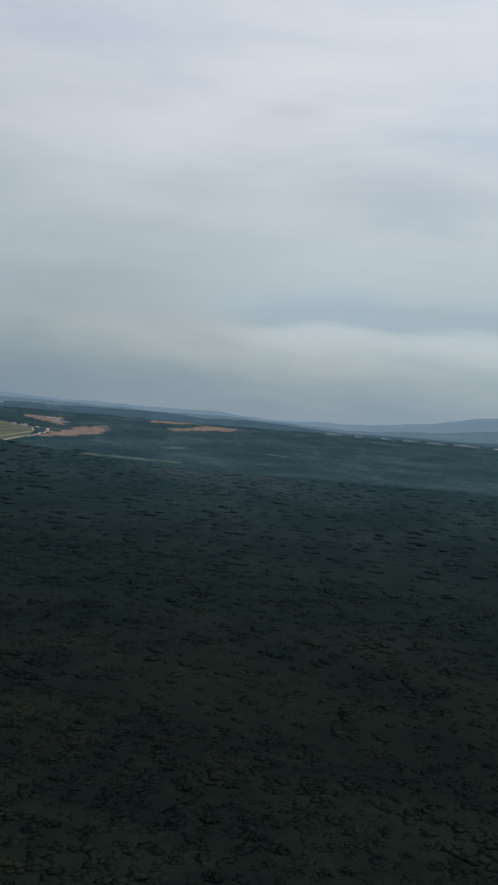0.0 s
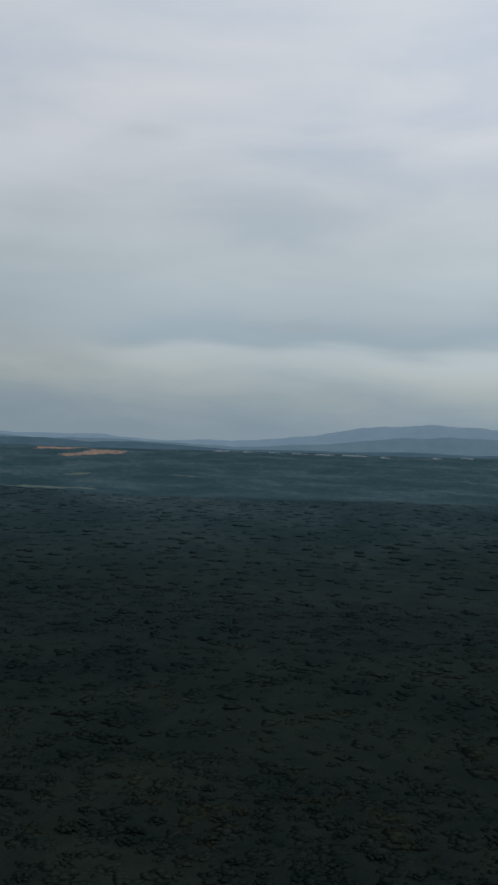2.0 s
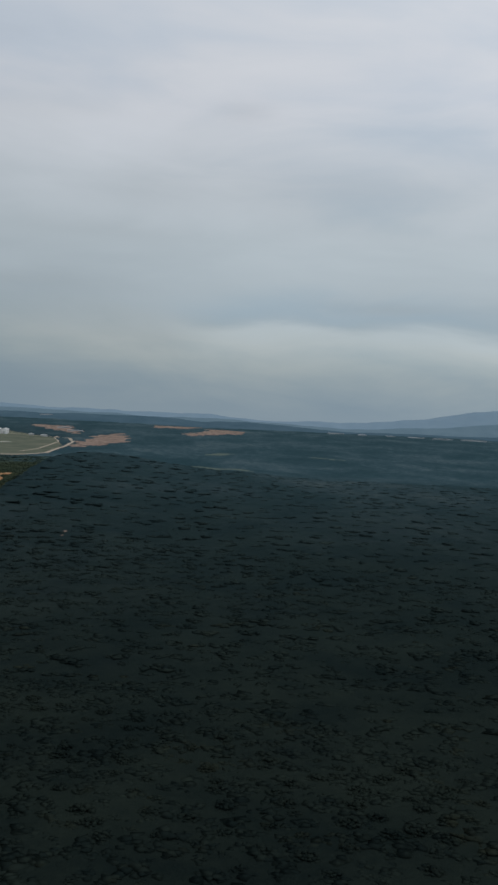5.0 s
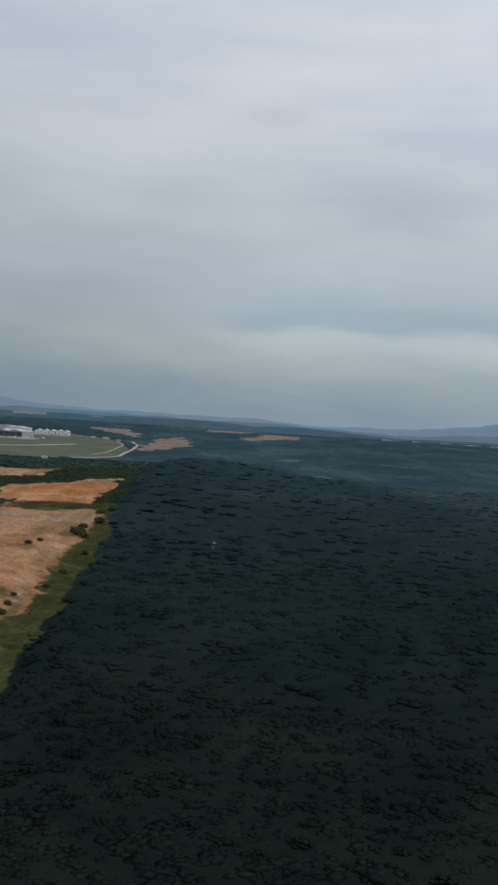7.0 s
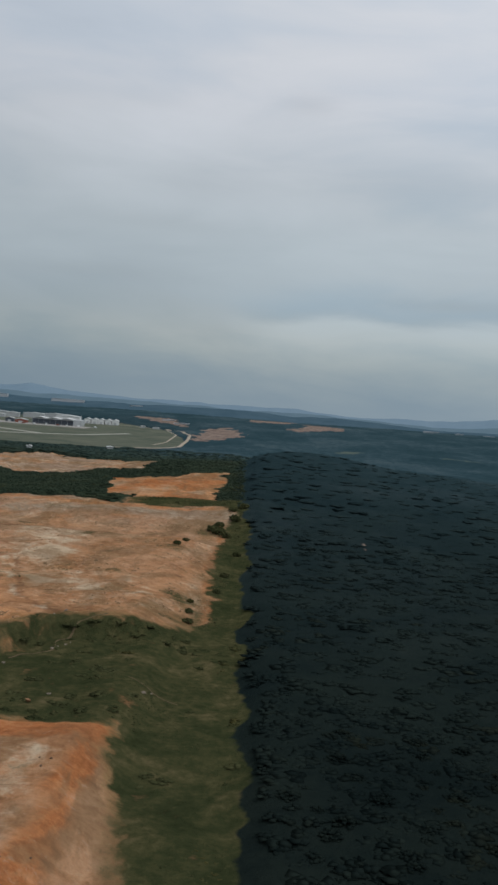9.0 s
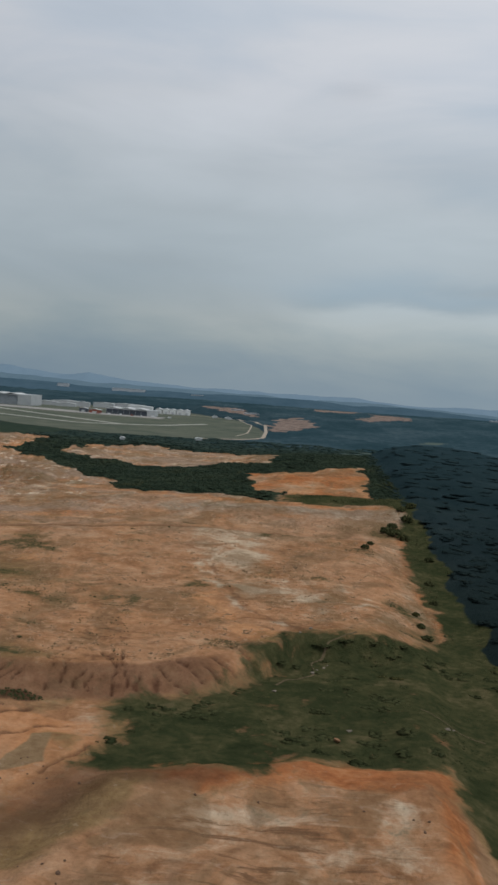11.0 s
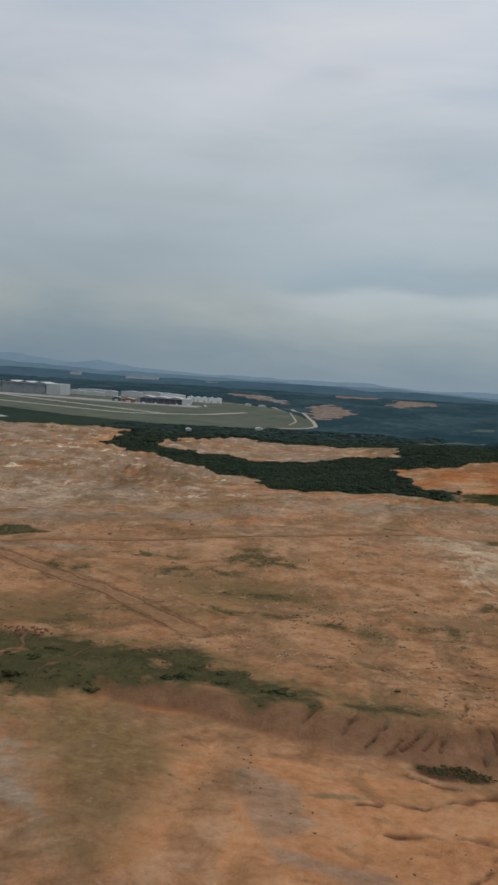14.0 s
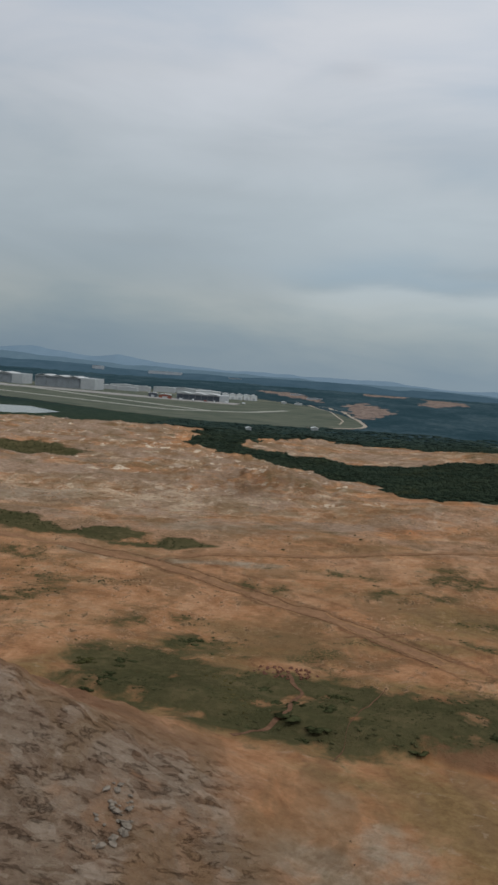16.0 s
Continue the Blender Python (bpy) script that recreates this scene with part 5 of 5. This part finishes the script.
for px, py, s in ((-107, 325, 1.5), (-109, 350, 1.4), (-112, 346, 1.1), (-117, 304, 1.4), (-97, 280, 1.1), (-72, 290, 1.3), (-104, 330, 0.9), (-106, 328, 0.8), (-103, 333, 0.7), (-70, 293, 0.8)):
    strew("pale_outcrop", SLABS, np.array([px]), np.array([py]), s, s * 1.3, "pale rock outcrop showing through gully scrub", "rock", "outcrops in the gully", 0.1)
strew("earth_clod", [stone_mesh("earth_clod", 431, M_HAUL, 0.4)], np.array([-100.0]), np.array([270.0]), 2.5, 2.6, "orange heap of earth in green scrub", "earth heap", "", 0.0)

strew("pale_boulder", SLABS, np.array([-551.0]), np.array([1090.0]), 7, 7.1, "large pale boulder on the quarry rim", "boulder", "", 0.0)

# ---------------------------------------------------------------- airfield
tagged(ribbon("taxiway", [(-1500, 2690), (-902, 2170), (-600, 1890), (-487, 1790)], 16, M_CONCRETE), "pale concrete taxiway across mown grass", "taxiway", kind="structure")
tagged(ribbon("runway_strip", [(-1400, 2290), (-811, 1900), (-555, 1735), (-430, 1850), (-372, 2040)], 14, M_CONCRETE), "pale paved strip bending round the mown grass", "paved strip", kind="structure")
tagged(ribbon("perimeter_road", [(-1500, 2480), (-520, 2440), (-360, 2420), (-292, 2330), (-258, 2180), (-236, 1900), (-226, 1700), (-240, 1610), (-320, 1520)], 6.5, M_DIRT), "sandy perimeter road round the airfield", "road", kind="structure")
tagged(ribbon("perimeter_track", [(-330, 2330), (-285, 2150), (-262, 1800), (-270, 1680)], 3, M_DIRT), "narrow sandy track inside the airfield fence", "track", kind="structure")
tagged(ribbon("apron", [(-1500, 2260), (-900, 2230), (-640, 2170), (-480, 2160)], 70, M_APRON), "grey concrete apron before the hangars", "apron", kind="structure")

bm = bmesh.new()
ring = [bm.verts.new((px, py, -13.4)) for px, py in [(-840, 1390), (-795, 1470), (-716, 1500), (-650, 1416), (-678, 1300), (-775, 1300)]]
bm.faces.new(ring)
tagged(part("water_pond", bm, M_WATER), "still grey silty pond beside the grass", "pond", kind="structure")


def gable(w, d, h, rise, bm=None, over=0.8):
    """A pitched roof slab on a footprint w by d, its ridge along y."""
    bm = bm or bmesh.new()
    prof = [(-w / 2 - over, h), (0, h + rise), (w / 2 + over, h), (w / 2 + over, h + 0.6), (0, h + rise + 0.6), (-w / 2 - over, h + 0.6)]
    a = [bm.verts.new((px, -d / 2 - over, pz)) for px, pz in prof]
    b = [bm.verts.new((px, d / 2 + over, pz)) for px, pz in prof]
    bm.faces.new(a[::-1])
    bm.faces.new(b)
    for i in range(6):
        j = (i + 1) % 6
        bm.faces.new((a[i], a[j], b[j], b[i]))
    return bm


def gable_wall(w, y0, y1, h, rise):
    bm = bmesh.new()
    prof = [(-w / 2, -1), (w / 2, -1), (w / 2, h), (0, h + rise), (-w / 2, h)]
    a = [bm.verts.new((px, y0, pz)) for px, pz in prof]
    b = [bm.verts.new((px, y1, pz)) for px, pz in prof]
    bm.faces.new(a)
    bm.faces.new(b[::-1])
    for i in range(5):
        j = (i + 1) % 5
        bm.faces.new((a[j], a[i], b[i], b[j]))
    return bm


def shed(name, x, y, w, d, h, rise, turn, wall, roof, label, category, group="", door=True):
    root = tagged(new(name, None), label, category, group)
    root.matrix_basis = pose(x, y, level(x, y), 0, 0, turn)
    part("side_wall", box(-w / 2, -w / 2 + 0.4, -d / 2 + 0.4, d / 2 - 0.4, -1, h), wall, root)
    part("side_wall", box(w / 2 - 0.4, w / 2, -d / 2 + 0.4, d / 2 - 0.4, -1, h), wall, root)
    part("gable_wall", gable_wall(w, -d / 2, -d / 2 + 0.4, h, rise), wall, root)
    part("gable_wall", gable_wall(w, d / 2 - 0.4, d / 2, h, rise), wall, root)
    part("roof", gable(w, d, h, rise), roof, root, "light metal roof")
    part("ridge_cap", box(-0.5, 0.5, -d / 2 - 0.8, d / 2 + 0.8, h + rise + 0.5, h + rise + 0.9), roof, root)
    if door:
        part("door", box(-w * 0.2, w * 0.2, -d / 2 - 0.15, -d / 2 + 0.1, -0.5, h * 0.55), M_PALE, root, "pale sliding door")
    return root


# five white sheds in a row
for i, px in enumerate((-535, -518, -502, -485, -469)):
    shed("storage_shed", px, 2405 + 3 * i, 15.2, 40, 10.0, 2.8, 6, M_WHITE, M_ROOF, "tall white metal storage shed in a row", "shed", "white sheds in a row")


def hangar(x, y, w, d, h, turn, label, bays, wing, end=None, bay=None):
    """A wide hangar with a dark open front, header beam, columns and a bright end block."""
    root = tagged(new("hangar", None), label, "hangar", "airfield hangars")
    root.matrix_basis = pose(x, y, level(x, y), 0, 0, turn)
    part("back_wall", box(-w / 2, w / 2, d / 2 - 0.5, d / 2, -1, h), M_PALE, root)
    part("side_wall", box(-w / 2, -w / 2 + 0.5, -d / 2, d / 2 - 0.5, -1, h), M_PALE, root)
    part("side_wall", box(w / 2 - 0.5, w / 2, -d / 2, d / 2 - 0.5, -1, h), M_PALE, root)
    # dark wall colour stands in for the shade inside open bays
    part("inner_wall", box(-w / 2 + 0.6, w / 2 - 0.6, -d / 2 + 2.5, -d / 2 + 2.9, -1, h - 1.3), bay or M_DARK, root, "hangar inner wall coloured for shaded and glazed bays")
    part("header_beam", box(-w / 2, w / 2, -d / 2 - 0.3, -d / 2 + 0.6, h - 1.3, h), M_PALE, root)
    for i in range(bays + 1):
        cx = -w / 2 + 0.6 + (w - 1.2) * i / bays
        part("column", box(cx - 0.35, cx + 0.35, -d / 2 - 0.2, -d / 2 + 0.8, -1, h - 1.3), M_GLASSY, root)
    n = max(3, int(w / 36))
    for i in range(n):
        a, b = -w / 2 + w * i / n, -w / 2 + w * (i + 1) / n
        bm = gable(b - a - 0.2, d, h, 2.6, over=0.05)
        bmesh.ops.translate(bm, verts=bm.verts[:], vec=((a + b) / 2, 0, 0.05))
        part("roof_bay", bm, M_ROOF, root, "light metal roof bay")
    if wing:
        part("end_block", box(w / 2, w / 2 + wing, -d / 2 - 1, d / 2 + 1, -1, h + 0.8, bevel=0.3), end or M_WHITE, root, "pale blind end block")
    return root


hangar(-571, 2215, 92, 52, 12.6, 4, "wide hangar with dark open front and grey end", 7, 18, M_PALE)
hangar(-905, 2330, 110, 60, 24, -6, "large terminal hangar with dark bays and grey roof", 4, 34, M_PALE, M_GLASSY)
hangar(-1085, 2370, 120, 60, 22, -4, "long grey maintenance hangar with dark bays", 5, 26, M_PALE, M_GLASSY)
shed("white_hall", -566, 2330, 56, 40, 15.5, 2, 6, M_WHITE, M_ROOF, "broad white hall behind the open hangar", "hall")
shed("red_building", -640, 2190, 26, 18, 6.5, 2, 4, M_RED, M_ROOF, "low rust-red building by the apron", "building")
shed("dark_store", -668, 2196, 18, 16, 8, 1.5, 4, M_DARK, M_ROOF, "dark low store beside the red building", "building")
for px, py, w, d, h in ((-830, 2440, 60, 22, 8), (-770, 2420, 46, 20, 7), (-745, 2480, 34, 24, 10), (-700, 2520, 52, 26, 11), (-655, 2560, 60, 24, 9), (-800, 2520, 70, 24, 10), (-610, 2500, 44, 20, 12)):
    shed("airfield_building", px, py, w, d, h, 2.0, 5, M_PALE, M_ROOF, "pale low airfield building with metal roof", "building", "low airfield buildings", False)
for px, py, w in ((-305, 1475, 9), (-383, 1310, 6), (-360, 2360, 16), (-395, 2380, 12)):
    shed("hut", px, py, w, 8, 3.2, 1.2, 12, M_PALE, M_WHITE, "small white-roofed hut at the wood's edge", "hut", "huts", False)


def truck(x, y, turn, mat, label):
    root = tagged(new("parked_truck", None), label, "truck", "vehicles on the apron")
    root.matrix_basis = pose(x, y, level(x, y) + 0.3, 0, 0, turn)
    part("cargo_box", box(-3.2, 1.6, -1.2, 1.2, 0.9, 3.6, bevel=0.12), mat, root)
    part("cab", box(1.8, 3.6, -1.1, 1.1, 0.7, 2.8, bevel=0.25), mat, root)
    part("windscreen", box(3.5, 3.66, -0.9, 0.9, 1.7, 2.5), M_DARK, root)
    for wx in (-2.2, 2.6):
        for wy in (-1.05, 1.05):
            bm = bmesh.new()
            bmesh.ops.create_cone(bm, cap_ends=True, segments=12, radius1=0.55, radius2=0.55, depth=0.35, matrix=pose(wx, wy, 0.5, 90))
            part("wheel", bm, M_DARK, root)


for px, py, tr, mt, lb in ((-600, 2150, 10, M_WHITE, "white box truck parked on the apron"), (-575, 2156, 80, M_WHITE, "white box truck parked on the apron"), (-548, 2150, 0, M_RED, "red box truck parked on the apron"),
                           (-530, 2160, 95, M_WHITE, "white box truck parked on the apron"), (-505, 2165, 15, M_WHITE, "white box truck parked on the apron"), (-470, 2175, 30, M_WHITE, "white box truck parked on the apron"),
                           (-622, 2140, 0, M_RED, "red box truck parked on the apron")):
    truck(px, py, tr, mt, lb)

# far works and town
def works(x, y, z, w, d, h):
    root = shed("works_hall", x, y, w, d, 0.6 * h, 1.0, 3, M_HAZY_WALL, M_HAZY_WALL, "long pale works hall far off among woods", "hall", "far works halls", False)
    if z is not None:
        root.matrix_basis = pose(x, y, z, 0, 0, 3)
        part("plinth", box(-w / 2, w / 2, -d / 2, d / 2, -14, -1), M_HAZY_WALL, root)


for px, py, pz, w, d, h in ((985, 3560, None, 90, 26, 5), (880, 3600, None, 70, 26, 4.5), (790, 3640, None, 60, 26, 4.5), (700, 3700, None, 40, 20, 4), (500, 3800, None, 60, 20, 4.5),
                            (1100, 3540, None, 30, 20, 4), (1330, 3640, None, 34, 20, 4), (1470, 3700, None, 44, 20, 4), (600, 3760, None, 30, 18, 4),
                            (-1240, 4035, 22, 46, 20, 5), (-965, 4040, 19, 135, 20, 4), (-680, 4045, 13, 50, 20, 4), (-380, 2760, None, 36, 18, 4), (-330, 2640, None, 40, 16, 4)):
    works(px, py, pz, w, d, h)
